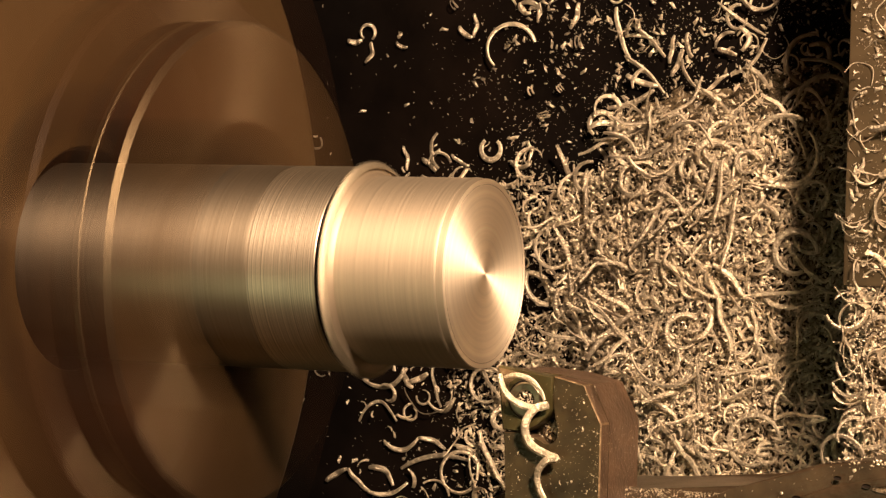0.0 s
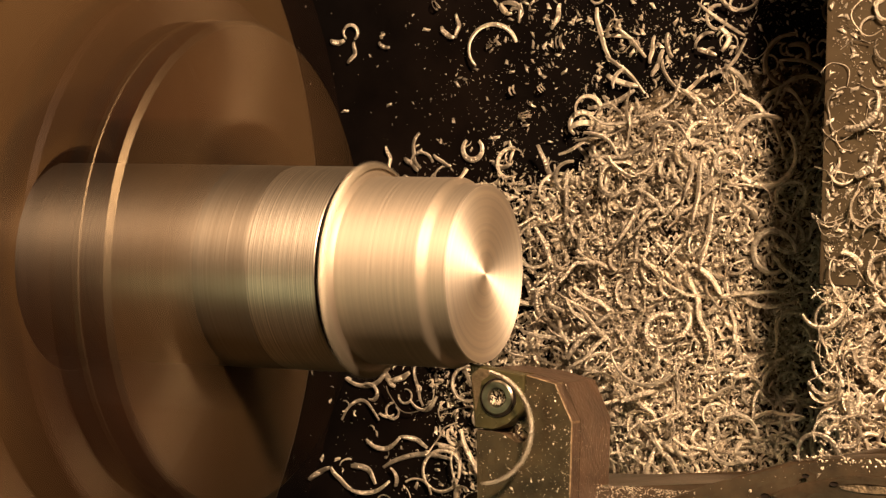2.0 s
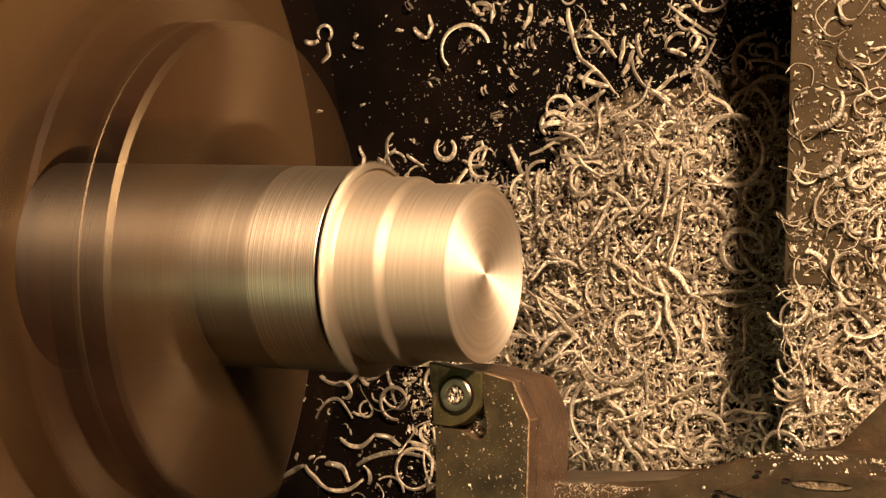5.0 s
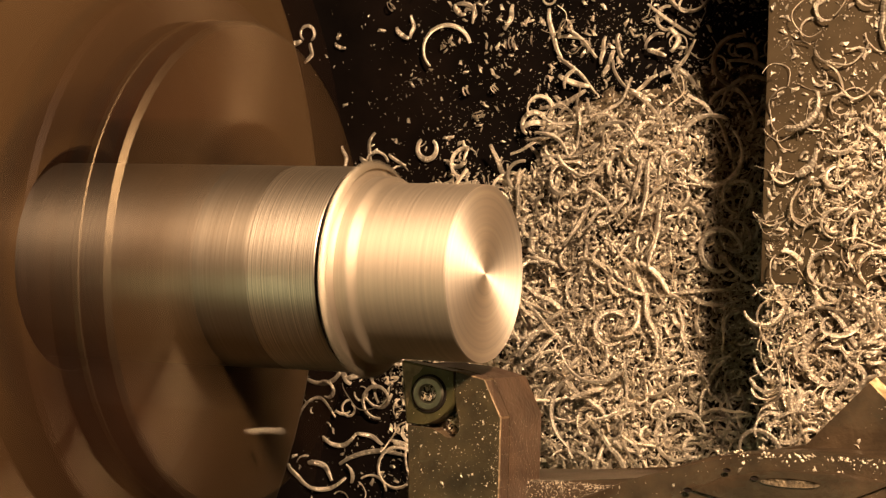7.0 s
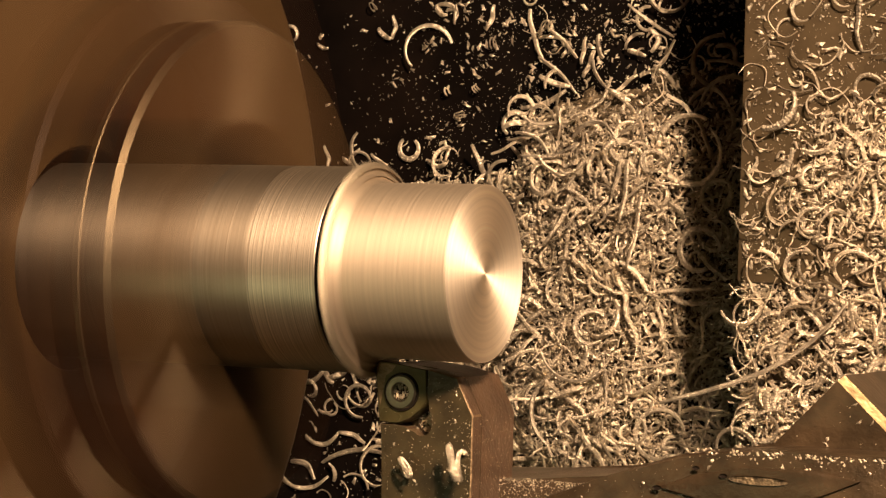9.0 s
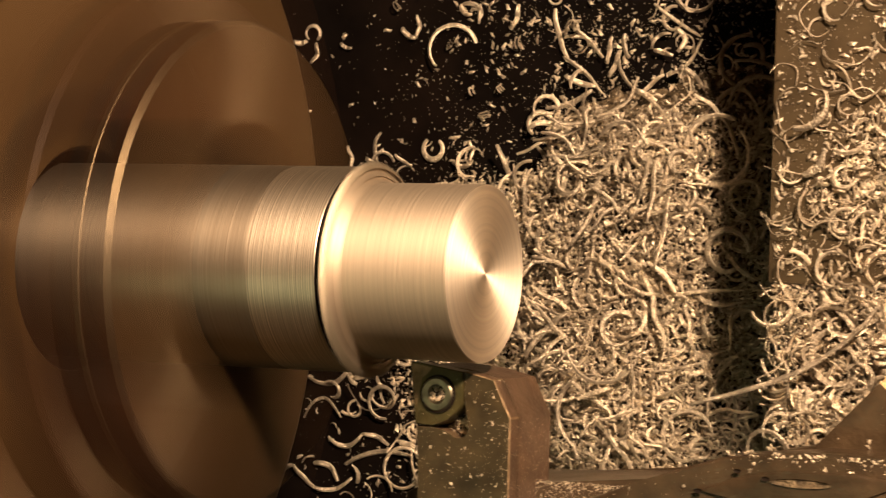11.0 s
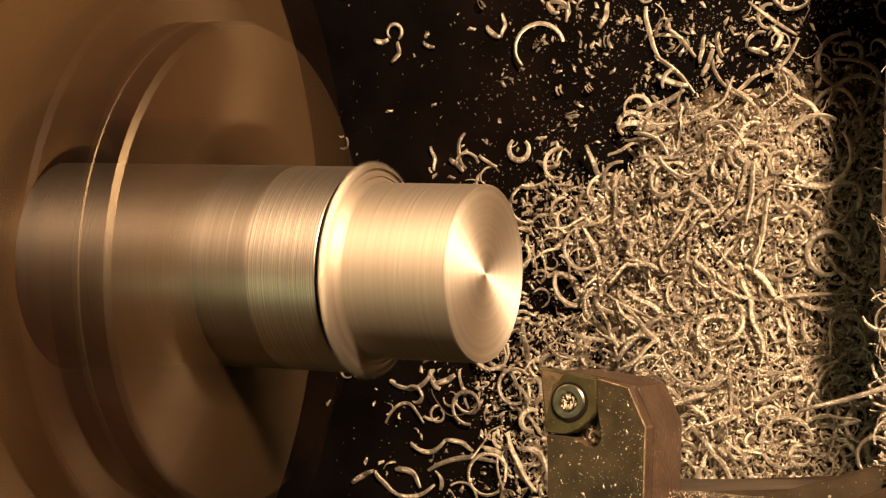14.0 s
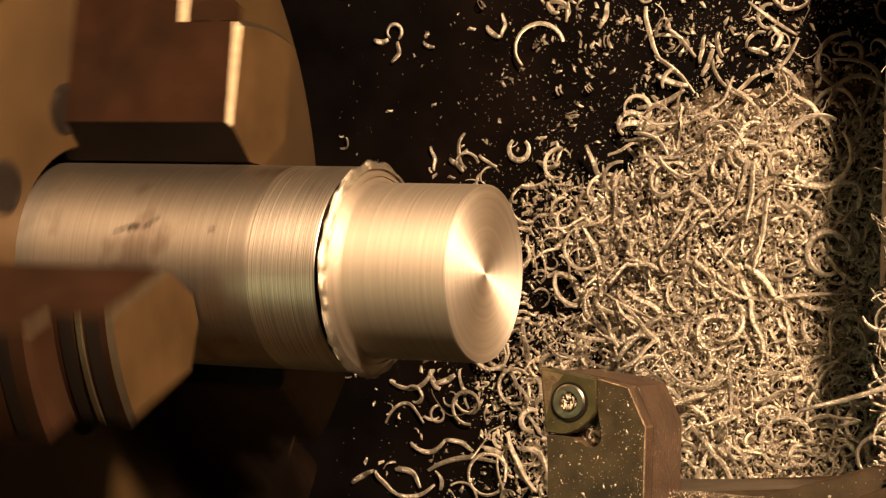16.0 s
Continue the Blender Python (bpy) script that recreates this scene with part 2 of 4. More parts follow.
# ---- chuck ----
def jaw_step(r0, r, x1, w=10.5):
    """One step of a jaw along +y between two radii, up to x1, with a ground edge; the first has a narrowed gripping tip."""
    bm = bmesh.new()
    ss = (-1, -0.6, -0.2, 0.2, 0.6, 1)
    out = [(w * s, math.sqrt(r * r - (w * s) ** 2)) for s in ss]
    out += [(w * s, math.sqrt(r0 * r0 - (w * s) ** 2)) for s in ss[::-1]] if r0 else [(w, 25.4), (2.5, 19.2), (-2.5, 19.2), (-w, 25.4)]
    low = [bm.verts.new((-0.090, y * MM, z * MM)) for z, y in out]
    top = [bm.verts.new((x1 * MM, y * MM, z * MM)) for z, y in out]
    bm.faces.new(low[::-1])
    cap = bm.faces.new(top)
    for i in range(len(out)):
        j = (i + 1) % len(out)
        bm.faces.new((low[i], low[j], top[j], top[i]))
    bmesh.ops.recalc_face_normals(bm, faces=bm.faces)
    rims = [e for e in cap.edges if max(math.hypot(v.co.y, v.co.z) for v in e.verts) > (r - 0.1) * MM]
    made = bmesh.ops.bevel(bm, geom=rims, offset=0.0010, segments=1, affect="EDGES", profile=0.5)
    for f in made["faces"]:
        f.material_index = 1
    bm.normal_update()
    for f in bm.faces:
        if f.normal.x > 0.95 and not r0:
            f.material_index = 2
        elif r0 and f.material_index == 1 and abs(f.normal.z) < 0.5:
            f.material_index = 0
        # tip faces towards the bar: black for grime and for their shade
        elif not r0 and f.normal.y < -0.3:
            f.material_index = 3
    return bm


def build_chuck():
    chuck = thing("lathe_chuck", "large round three-jaw lathe chuck of oil-browned steel, turning", "chuck")
    body = [(-0.178, 0.02), (-0.178, 0.089), (-0.174, 0.0925), (-0.140, 0.0935), (-0.089, 0.0935), (-0.0872, 0.0930), (-0.0862, 0.0922), (-0.0858, 0.091),
            (-0.0858, 0.0555), (-0.0860, 0.055), (-0.0860, 0.0543), (-0.0858, 0.0538), (-0.0858, 0.0222), (-0.0862, 0.0217), (-0.0872, 0.0214), (-0.14, 0.0213), (-0.14, 0.02)]
    part("body", revolve(body, 128, True), CHUCK, chuck, "round chuck body with a smooth oily face")
    part("bore", revolve([(-0.139, 0.0), (-0.139, 0.0212), (-0.0885, 0.0212)], 64), DARK, chuck, "black bore round the bar")
    first = None
    for k in range(3):
        m = pose(0, 0, 0, 120 * k, 0, 0)
        if first is None:
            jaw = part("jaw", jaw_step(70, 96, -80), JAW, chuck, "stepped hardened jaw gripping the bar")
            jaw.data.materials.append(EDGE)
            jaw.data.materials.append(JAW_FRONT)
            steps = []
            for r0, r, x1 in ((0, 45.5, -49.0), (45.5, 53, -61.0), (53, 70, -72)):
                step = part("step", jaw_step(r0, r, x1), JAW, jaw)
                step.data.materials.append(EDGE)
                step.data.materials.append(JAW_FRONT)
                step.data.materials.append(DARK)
                steps.append(step)
            # grooves covered by flat strips, their inner shade given as near-black colour
            groove = bmesh.new()
            for r, xs in ((45.6, (-52.8, -58.4)), (53.1, (-66.5,))):
                for x in xs:
                    w = 9.6
                    pts = [(w * s, math.sqrt(r * r - (w * s) ** 2)) for s in (-1, -0.6, -0.2, 0.2, 0.6, 1)]
                    a = [groove.verts.new(((x - 1.4) * MM, y * MM, z * MM)) for z, y in pts]
                    b = [groove.verts.new(((x + 1.4) * MM, y * MM, z * MM)) for z, y in pts]
                    c = [groove.verts.new((x * MM, (y - 0.8) * MM, z * MM)) for z, y in pts]
                    for i in range(5):
                        groove.faces.new((a[i], a[i + 1], b[i + 1], b[i]))
                        groove.faces.new((a[i], c[i], c[i + 1], a[i + 1]))
                        groove.faces.new((b[i], b[i + 1], c[i + 1], c[i]))
            slot = part("groove", groove, DARK, jaw, "dark groove across the jaw step")
            bm = bmesh.new()
            a, b = [[bm.verts.new((x * MM, math.sqrt(45.75 ** 2 - (9.8 * s) ** 2) * MM, 9.8 * s * MM)) for s in (-1, -0.6, -0.2, 0.2, 0.6, 1)] for x in (-56.1, -55.1)]
            c, e = [[bm.verts.new((x * MM, math.sqrt(45.2 ** 2 - (9.8 * s) ** 2) * MM, 9.8 * s * MM)) for s in (-1, -0.6, -0.2, 0.2, 0.6, 1)] for x in (-56.6, -54.6)]
            for i in range(5):
                for p4, q4 in ((a, b), (c, a), (b, e)):
                    bm.faces.new((p4[i], p4[i + 1], q4[i + 1], q4[i]))
            steps.append(part("rib", bm, EDGE, jaw, "bright rib between the grooves"))
            first = (jaw, slot, steps)
        else:
            jaw = new("jaw", first[0].data)
            jaw.parent = chuck
            tagged(jaw, "stepped hardened jaw gripping the bar")
            slot = new("groove", first[1].data)
            slot.parent = jaw
            for s in first[2]:
                new(s.name.split(".")[0], s.data).parent = jaw
        jaw.matrix_basis = m
        for a, r in ((21, 29.7), (69, 24.9 + 4)):
            c = pose(0, 0, 0, 120 * k + a, 0, 0) @ Matrix.Translation((-0.0858, r * MM, 0))
            hole = shifted(revolve([(0.0002, 0.0030), (0.0003, 0.0036), (0.00025, 0.0046), (-0.0003, 0.0056), (-0.0003, 0.0030)], 20, True), c)
            bolt = part("bolt", hole, STAIN, chuck, "dark round bolt head with a stained rim")
            # flat disc on the face, coloured dark for the shade of a sunk socket
            part("socket", shifted(revolve([(0.0001, 0.0), (0.0002, 0.0031)], 18), c), DARK, bolt)
    return chuck


chuck = build_chuck()


# ---- workpiece ----
def build_workpiece():
    work = thing("workpiece", "round steel bar in the chuck, end turned bright and smaller", "steel bar")
    rnd = random.Random(4)
    # bright core with the faced end
    core = [(-0.052, 0.01585), (-0.0005, 0.01587), (-0.00008, 0.01585), (-0.00002, 0.01578)]
    part("turned_end", revolve(core, 128), BRIGHT, work, "bright finely turned end", 60)
    face = [(-0.00002, 0.01578), (0.0, 0.0155)] + [(0.0 - 0.00001 * (k % 2), 0.0155 - 0.0155 * k / 24) for k in range(1, 24)] + [(0.0, 0.0)]
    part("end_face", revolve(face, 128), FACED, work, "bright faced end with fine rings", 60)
    # bar, hollow at the front so that the layer being cut away sinks into it
    prof = [(-0.138, 0.0), (-0.138, 0.0188), (-0.0612, 0.0188)]
    x = -0.0612
    while x < -0.0425:
        x += rnd.uniform(0.0003, 0.0009)
        prof.append((x, 0.01878 + rnd.uniform(-0.00002, 0.00003)))
    part("bar", revolve(prof + [(-0.0425, 0.01880), (-0.0420, 0.01876)], 128), STOCK, work, "dull bar surface with brown stains", 70)
    # burnt-on smear across the bar
    bm = bmesh.new()
    for x0, a0, x1, a1, w in ((-67.2, 79, -64.0, 75.5, 0.35), (-64.4, 76, -61.4, 74.5, 0.6), (-61.0, 75.5, -59.0, 73.0, 0.4), (-60.0, 73.5, -57.6, 69.0, 0.25), (-47.0, 76.0, -45.2, 75.5, 0.25)):
        rows = []
        for k in range(7):
            u = k / 6
            x, a = x0 + (x1 - x0) * u, a0 + (a1 - a0) * u + rnd.uniform(-0.5, 0.5)
            half = w * math.sin(math.pi * (0.1 + 0.8 * u)) * rnd.uniform(0.6, 1.2) / 18.8
            rows.append([bm.verts.new((x * MM, 0.018825 * math.cos(radians(a) + e), 0.018825 * math.sin(radians(a) + e))) for e in (-half, half)])
        for p, q in zip(rows, rows[1:]):
            bm.faces.new((p[0], p[1], q[1], q[0]))
    part("smear", bm, STAIN, work, "dark burnt smear")
    band = [(-0.0420, 0.01876), (-0.0415, 0.01874), (-0.0395, 0.01873), (-0.0384, 0.01872), (-0.0382, 0.01866)]
    part("band", revolve(band, 128), STOCK, work, "smooth lighter band", 70)
    prof = [(-0.0382, 0.01866), (-0.0380, 0.01872)]
    x = -0.0380
    while x < -0.0236:
        x += rnd.uniform(0.00016, 0.00042)
        prof.append((x, 0.01872 + rnd.uniform(-0.000016, 0.000016)))
    prof = [q for q in prof if q[0] < -0.0244] + [(-0.0243, 0.0187), (-0.0242, 0.0186)]
    part("grooved_band", revolve(prof, 128), ROUGH_TURNED, work, "coarsely turned band with deep tool rings", 80)
    part("undercut", revolve([(-0.0242, 0.0186), (-0.0242, 0.0174), (-0.0229, 0.0174)], 96), DARK, work, "dark gap behind the burr", 60)
    # shoulder and the torn burr round it
    sh = [(-0.0229, 0.0174), (-0.0229, 0.0192), (-0.0226, 0.01915), (-0.0224, 0.0187), (-0.0222, 0.01825), (-0.0220, 0.0178), (-0.02178, 0.01745), (-0.0215, 0.01718), (-0.0213, 0.01704), (-0.049, 0.0169), (-0.049, 0.0159)]
    part("shoulder", revolve(sh, 128), BRIGHT, work, "bright rounded shoulder", 60)
    bm = bmesh.new()
    seg = 420
    rings = []
    for r_base, x_base, jit in ((0.01840, -0.0229, 0.0), (0.0190, -0.02295, 0.0002), (0.01945, -0.0229, 0.00045), (0.01935, -0.0225, 0.0005), (0.0190, -0.0221, 0.0002), (0.0184, -0.0217, 0.0001)):
        ring = []
        for k in range(seg):
            a = 2 * math.pi * k / seg
            q = noise.noise(Vector((math.cos(a) * 9, math.sin(a) * 9, r_base * 900))) + 1.1 * noise.noise(Vector((math.cos(a) * 70, math.sin(a) * 70, 3.1 + r_base * 300)))
            r = r_base + jit * (q + 0.4)
            ring.append(bm.verts.new((x_base + jit * 0.8 * noise.noise(Vector((math.cos(a) * 14, math.sin(a) * 14, 7))), r * math.cos(a), r * math.sin(a))))
        rings.append(ring)
    for p, q in zip(rings, rings[1:]):
        for k in range(seg):
            bm.faces.new((p[k], p[(k + 1) % seg], q[(k + 1) % seg], q[k]))
    part("burr", bm, BURR, work, "torn bright burr round the shoulder", 80)
    # the layer that the tool peels off; it sinks into the bar as the cut goes on
    layer = [(-0.0245, 0.0170), (-0.0245, 0.0159), (0.0, 0.0159), (-0.0002, 0.01594), (-0.0005, 0.01606), (-0.0008, 0.01630), (-0.0011, 0.01665), (-0.0014, 0.01692), (-0.0017, 0.01704),
             (-0.0020, 0.01707), (-0.0024, 0.01704), (-0.0030, 0.01700)]
    cut = part("uncut_layer", revolve(layer, 128, True), BRIGHT, work, "outer layer not yet cut away", 60)
    # the corner that the tool takes off first
    bm = revolve([(-0.0016, 0.0159), (-0.00003, 0.0159), (-0.00003, 0.01680), (-0.00012, 0.01690), (-0.0016, 0.01692)], 128, True)
    bmesh.ops.recalc_face_normals(bm, faces=bm.faces)
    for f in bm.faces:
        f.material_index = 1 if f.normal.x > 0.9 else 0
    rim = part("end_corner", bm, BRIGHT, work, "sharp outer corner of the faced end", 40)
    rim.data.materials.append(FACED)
    return work, cut, rim


workpiece, uncut, corner = build_workpiece()


# ---- carriage: saddle and slide ----
saddle = thing("lathe_saddle", "black oily saddle of the lathe carriage, strewn with chips", "lathe saddle")
part("saddle_plate", box(-0.205, 0.26, -0.16, 0.2, -0.221, -0.196, 0.003), SADDLE, saddle, "flat black oily plate")
part("slide", box(0.0246, 0.22, -0.0015, 0.2, -0.196, -0.132, 0.0008), PLATE, saddle, "worn grey slide block")
part("lower_slide", box(0.028, 0.22, -0.16, -0.0022, -0.196, -0.142, 0.0008), PLATE, saddle, "lower part of the slide under the chips")


# ---- tool and its holder ----
def build_tool():
    post = thing("tool_post", "oily brown steel tool holder with a turning tool, dusted with chips", "tool post")
    m = lambda pts: [(x * MM, y * MM) for x, y in pts]
    # lower shank, and above it the upper shank with the open pocket for the insert
    foot = m([(3.2, -16.9), (6, -16.8), (13.2, -17.4), (19.1, -18.7), (22.5, -25.4), (22.5, -70), (4.9, -70), (4.5, -38), (3.8, -27)])
    bend = [(12.3 + 2.25 * math.cos(radians(a)), -27.5 + 2.25 * math.sin(radians(a))) for a in range(205, 386, 20)]
    top = m([(13.25, -17.45), (19.1, -18.7), (22.5, -25.4), (22.5, -70), (4.9, -70), (4.5, -38), (3.85, -27.75), (7.2, -27.8), (9.0, -28.1)] + bend + [(14.0, -24.6), (13.3, -23.0), (13.25, -21.0)])
    tool = None
    for outline, z0, z1 in ((top, -0.0050, -0.0012), (foot, -0.0185, -0.00502)):
        bm = prism(outline, z0, z1, 0.00022 if tool is None else 0.0, segments=1)
        bmesh.ops.recalc_face_normals(bm, faces=bm.faces)
        bm.normal_update()
        for f in bm.faces:
            n = f.normal
            flat = max(abs(n.z), math.hypot(n.x, n.y)) > 0.97 and f.calc_area() > 2e-6
            f.material_index = 2 if not flat else (0 if n.z > 0.9 else 1)
        if tool is None:
            tool = piece = part("turning_tool", bm, TOOL_TOP, post, "brown tool shank with clipped corner and insert pocket")
        else:
            piece = part("lower_shank", bm, TOOL_TOP, tool)
        piece.data.materials.append(TOOL_SIDE)
        piece.data.materials.append(WORN)
    ins = m([(2.5, -16.3), (2.8, -16.1), (13.1, -17.6), (13.15, -21.0), (13.2, -23.4), (11.9, -25.0), (10.2, -26.3), (8.6, -27.2), (7.2, -27.55), (3.8, -27.4)])
    bm = prism(ins, -0.0048, -0.0008, 0.00018, (0.25 * MM, -0.05 * MM), 1)
    bmesh.ops.recalc_face_normals(bm, faces=bm.faces)
    insert = part("cutting_insert", bm, INSERT, tool, "olive coated carbide insert")
    # worn bright corner of the insert, where the chips run
    bm = bmesh.new()
    lip = [bm.verts.new((x * MM, y * MM, z * MM)) for x, y, z in ((2.8, -16.45, -0.76), (7.0, -17.1, -0.76), (6.2, -18.2, -0.72), (5.0, -19.0, -0.74), (4.6, -21.5, -0.72), (4.0, -24.5, -0.76), (3.2, -20.0, -0.76))]
    bm.faces.new(lip)
    part("worn_corner", bm, WORN, insert, "corner rubbed bright by chips")
    c = Matrix.Translation((8.3 * MM, -21.8 * MM, -0.0007)) @ pose(0, 0, 0, 0, -90, 0)
    part("rim", shifted(revolve([(0.0, 0.0035), (0.0002, 0.0034), (0.0002, 0.0031), (-0.0005, 0.0030), (-0.0005, 0.0035)], 40, True), c), DARK, insert, "dark countersink rim")
    sc = part("clamp_screw", shifted(revolve([(0.0003, 0.0031), (0.0006, 0.0028), (0.0006, 0.0018), (-0.0003, 0.0015), (-0.0003, 0.0)], 40), c), SCREW, tool, "bright clamp screw")
    star = bmesh.new()
    pts = [star.verts.new(((0.00015), (0.0016 if k % 2 else 0.0012) * math.cos(k * math.pi / 6), (0.0016 if k % 2 else 0.0012) * math.sin(k * math.pi / 6))) for k in range(12)]
    star.faces.new(pts)
    part("socket", shifted(star, c), DARK, sc, "dark star-shaped socket")
    floor = [(12.3 + 2.1 * math.cos(radians(a)), -27.5 + 2.1 * math.sin(radians(a))) for a in range(0, 360, 24)]
    part("pocket_relief", prism(m(floor), -0.00495, -0.0040), STAIN, tool, "chip-filled relief hole at the pocket corner")
    # holder body and top plate beside the tool
    lower = m([(-4, -41), (2, -38.6), (24, -37.4), (46, -36.0), (60, -31), (75, -27.5), (140, -27), (140, -120), (-4, -120)])
    part("holder_body", prism(lower, -0.045, -0.013, 0.0008), HOLDER, post, "flat holder body")
    plate = m([(36.8, -38.9), (47.4, -34.6), (62.6, -29.4), (78, -27.8), (140, -27.6), (140, -110), (30, -110)])
    part("holder_plate", prism(plate, -0.0128, 0.0, 0.0007), HOLDER, post, "flat plate on the holder")
    panel = m([(58.7, -35.4), (64.8, -32.8), (73.5, -31.1), (85.5, -30.7), (94.2, -32.0), (86.0, -35.6), (67.5, -37.2)])
    part("slot_panel", prism(panel, -0.001, 0.0006, 0.0004), HOLDER, post, "raised brown panel round the slot")
    for x, y, r in ((58.7, -35.4, 0.55), (70.5, -32.6, 0.5), (65.6, -31.6, 0.45)):
        part("pit", shifted(revolve([(0.0003, r * MM), (0.0001, r * 0.8 * MM), (0.00005, 0.0)], 12), Matrix.Translation((x * MM, y * MM, 0.0006)) @ Matrix.Diagonal((1.5, 0.8, 1, 1)) @ pose(0, 0, 0, 0, -90, 0)), DARK, post, "small dark pit")
    slot = Matrix.Translation((76.7 * MM, -33.0 * MM, 0.0006)) @ Matrix.Diagonal((2.0, 0.28, 1, 1)) @ pose(0, 0, 0, 0, -90, 0)
    part("slot", shifted(revolve([(0.0003, 0.0026), (0.0001, 0.0022), (0.00005, 0.0)], 28), slot), HEAP, post, "slot filled with chips")
    part("post_column", box(0.03, 0.13, -0.118, -0.055, -0.1418, -0.0452, 0.002), HOLDER, post, "oily column under the holder")
    block = m([(86.6, -15.4), (116, -43), (88, -72), (59, -44)])
    bm = prism(block, -0.06, -0.0126, 0.0)
    bmesh.ops.recalc_face_normals(bm, faces=bm.faces)
    # only the right top edge is bevelled and takes the lit colour
    rims = [e for e in bm.edges if min(v.co.z for v in e.verts) > -0.02 and max(v.co.x for v in e.verts) > 0.1 and max(v.co.y for v in e.verts) > -0.02]
    made = bmesh.ops.bevel(bm, geom=rims, offset=0.0013, segments=1, affect="EDGES", profile=0.5)
    for f in made["faces"]:
        f.material_index = 1
    blk = part("square_block", bm, HOLDER, post, "square block set corner forward with a bevel coloured as lit")
    blk.data.materials.append(LIT_BEVEL)
    # specks and crumbs lying on the tool and plate
    rnd = random.Random(23)
    verts, faces = [], []
    def crumb(x, y, z, s, side=False):
        a, c, d = rnd.uniform(0, 6.3), rnd.uniform(1.0, 2.6), rnd.uniform(0.5, 1.2)
        base = len(verts)
        for q in range(5):
            rr = s * (c if q % 2 else d)
            u, v = rr * math.cos(a + q * 1.26), rr * math.sin(a + q * 1.26)
            verts.append(((x + 0.01) * MM, (y + u) * MM, (z + v) * MM) if side else ((x + u) * MM, (y + v) * MM, (z + 0.02) * MM))
        verts.append(((x + s * 0.7) * MM, y * MM, z * MM) if side else (x * MM, y * MM, (z + s) * MM))
        faces.extend((base + q, base + (q + 1) % 5, base + 5) for q in range(5))

    tiny = (0.025, 0.03, 0.035, 0.04, 0.05, 0.06, 0.09)
    for n in range(520):                                    # on the tool
        x, y = rnd.uniform(4.8, 22), rnd.uniform(-46, -18.8)
        on_insert = x < 13 and y > -27.2
        if (on_insert and rnd.random() < 0.8) or (x > 19 and y > -25.4 and (x - 19) * 2 + (-18.7 - y) < 0):
            continue
        crumb(x, y, -0.66 if on_insert else -1.17, 0.18 if rnd.random() < 0.02 else rnd.choice(tiny))
    for n in range(620):                                    # stuck to its flank
        crumb(22.5, rnd.uniform(-45, -26), rnd.uniform(-17.5, -1.8), rnd.choice(tiny[:6]), True)
    for n in range(120):                                    # along its edge
        crumb(22.3 - rnd.expovariate(1.2), rnd.uniform(-44, -26), -1.17, rnd.choice(tiny))
    for n in range(70):                                     # in the pocket corner
        crumb(12.3 + rnd.gauss(0, 0.9), -27.5 + rnd.gauss(0, 0.9), -3.95, rnd.choice((0.16, 0.24, 0.36)))
    for n in range(60):                                     # in the screw's socket
        a, q = rnd.uniform(0, 6.3), 1.5 * math.sqrt(rnd.random())
        crumb(8.3 + q * math.cos(a), -21.8 + q * math.sin(a), -0.55, rnd.choice((0.1, 0.16, 0.24)))
    for x, y, q in ((17.6, -23.0, 0.42), (18.6, -26.4, 0.5), (13.9, -31.0, 0.42), (10.5, -34.0, 0.45), (16.2, -36.0, 0.55), (7.2, -36.0, 0.4), (19.8, -37.2, 0.45), (11.2, -38.0, 0.5)):
        for k in range(4):                                  # small clusters on the shank
            crumb(x + rnd.gauss(0, q * 0.7), y + rnd.gauss(0, q * 0.6), -1.17, q * rnd.uniform(0.15, 0.45))
    for n in range(2200):                                   # swept together on the holder
        crumb(rnd.uniform(-2, 47), -37.0 - rnd.expovariate(0.5), -12.95, rnd.choice(tiny) * 1.4)
    for n in range(520):                                    # on the plate
        x, y = rnd.uniform(38, 110), rnd.uniform(-46, -28.0)
        if y < -38.4 + (x - 37) * 0.38 or x > 62:
            crumb(x, y, 0.03, 0.28 if rnd.random() < 0.03 else rnd.choice(tiny))
    for n in range(200):                                    # along the plate's far edge and on the block
        crumb(rnd.uniform(64, 112), -28.2 - rnd.expovariate(1.3), 0.03, rnd.choice((0.06, 0.1, 0.16, 0.24)))
        u, v = rnd.uniform(1.5, 36), rnd.uniform(1.5, 30)
        if n < 120:
            crumb(86.6 - 0.69 * u + 0.73 * v, -15.4 - 0.72 * u - 0.68 * v, -12.58, rnd.choice((0.05, 0.08, 0.12, 0.3)))
    me = bpy.data.meshes.new("chip_specks")
    me.from_pydata(verts, [], faces)
    me.materials.append(CHIP)
    specks = new("chip_specks", me)
    specks.parent = post
    tagged(specks, "bright specks and crumbs of steel", kind="stuff")
    return post


tool_post = build_tool()

# ---- chips ----
def density(x, y):
    """How thickly chips lie, 0 to 1."""
    n = noise.noise(Vector((x * 45, y * 45, 5.2))) * 0.5 + 0.5
    if x > 0.026:
        if y < -0.0015:
            return 1.0
        return 0.12 + 1.2 * max(0.0, 0.62 - abs(y - 0.022) / 0.042) * min(1, (x - 0.026) / 0.03)
    edge = 0.104 - 0.026 * min(max((y - 0.014) / 0.03, 0), 1) + 0.055 * (n - 0.5)
    t = min(max((x + edge) / 0.05, 0), 1)
    if y < -0.012:
        t = max(t, min(max((x + 0.112) / 0.032, 0), 1) * 0.85, 0.16 if x > -0.132 else 0.0)
    t *= 1 - 0.62 * min(max((y - 0.024) / 0.025, 0), 1)
    ridge = 0.34 * math.exp(-((y - 0.025) / 0.005) ** 2) if -0.108 < x < -0.066 else 0.0      # chips swept up along the bar
    return min(1.0, t ** 1.55 * (0.4 + 1.1 * n) + 0.006 + ridge * n)


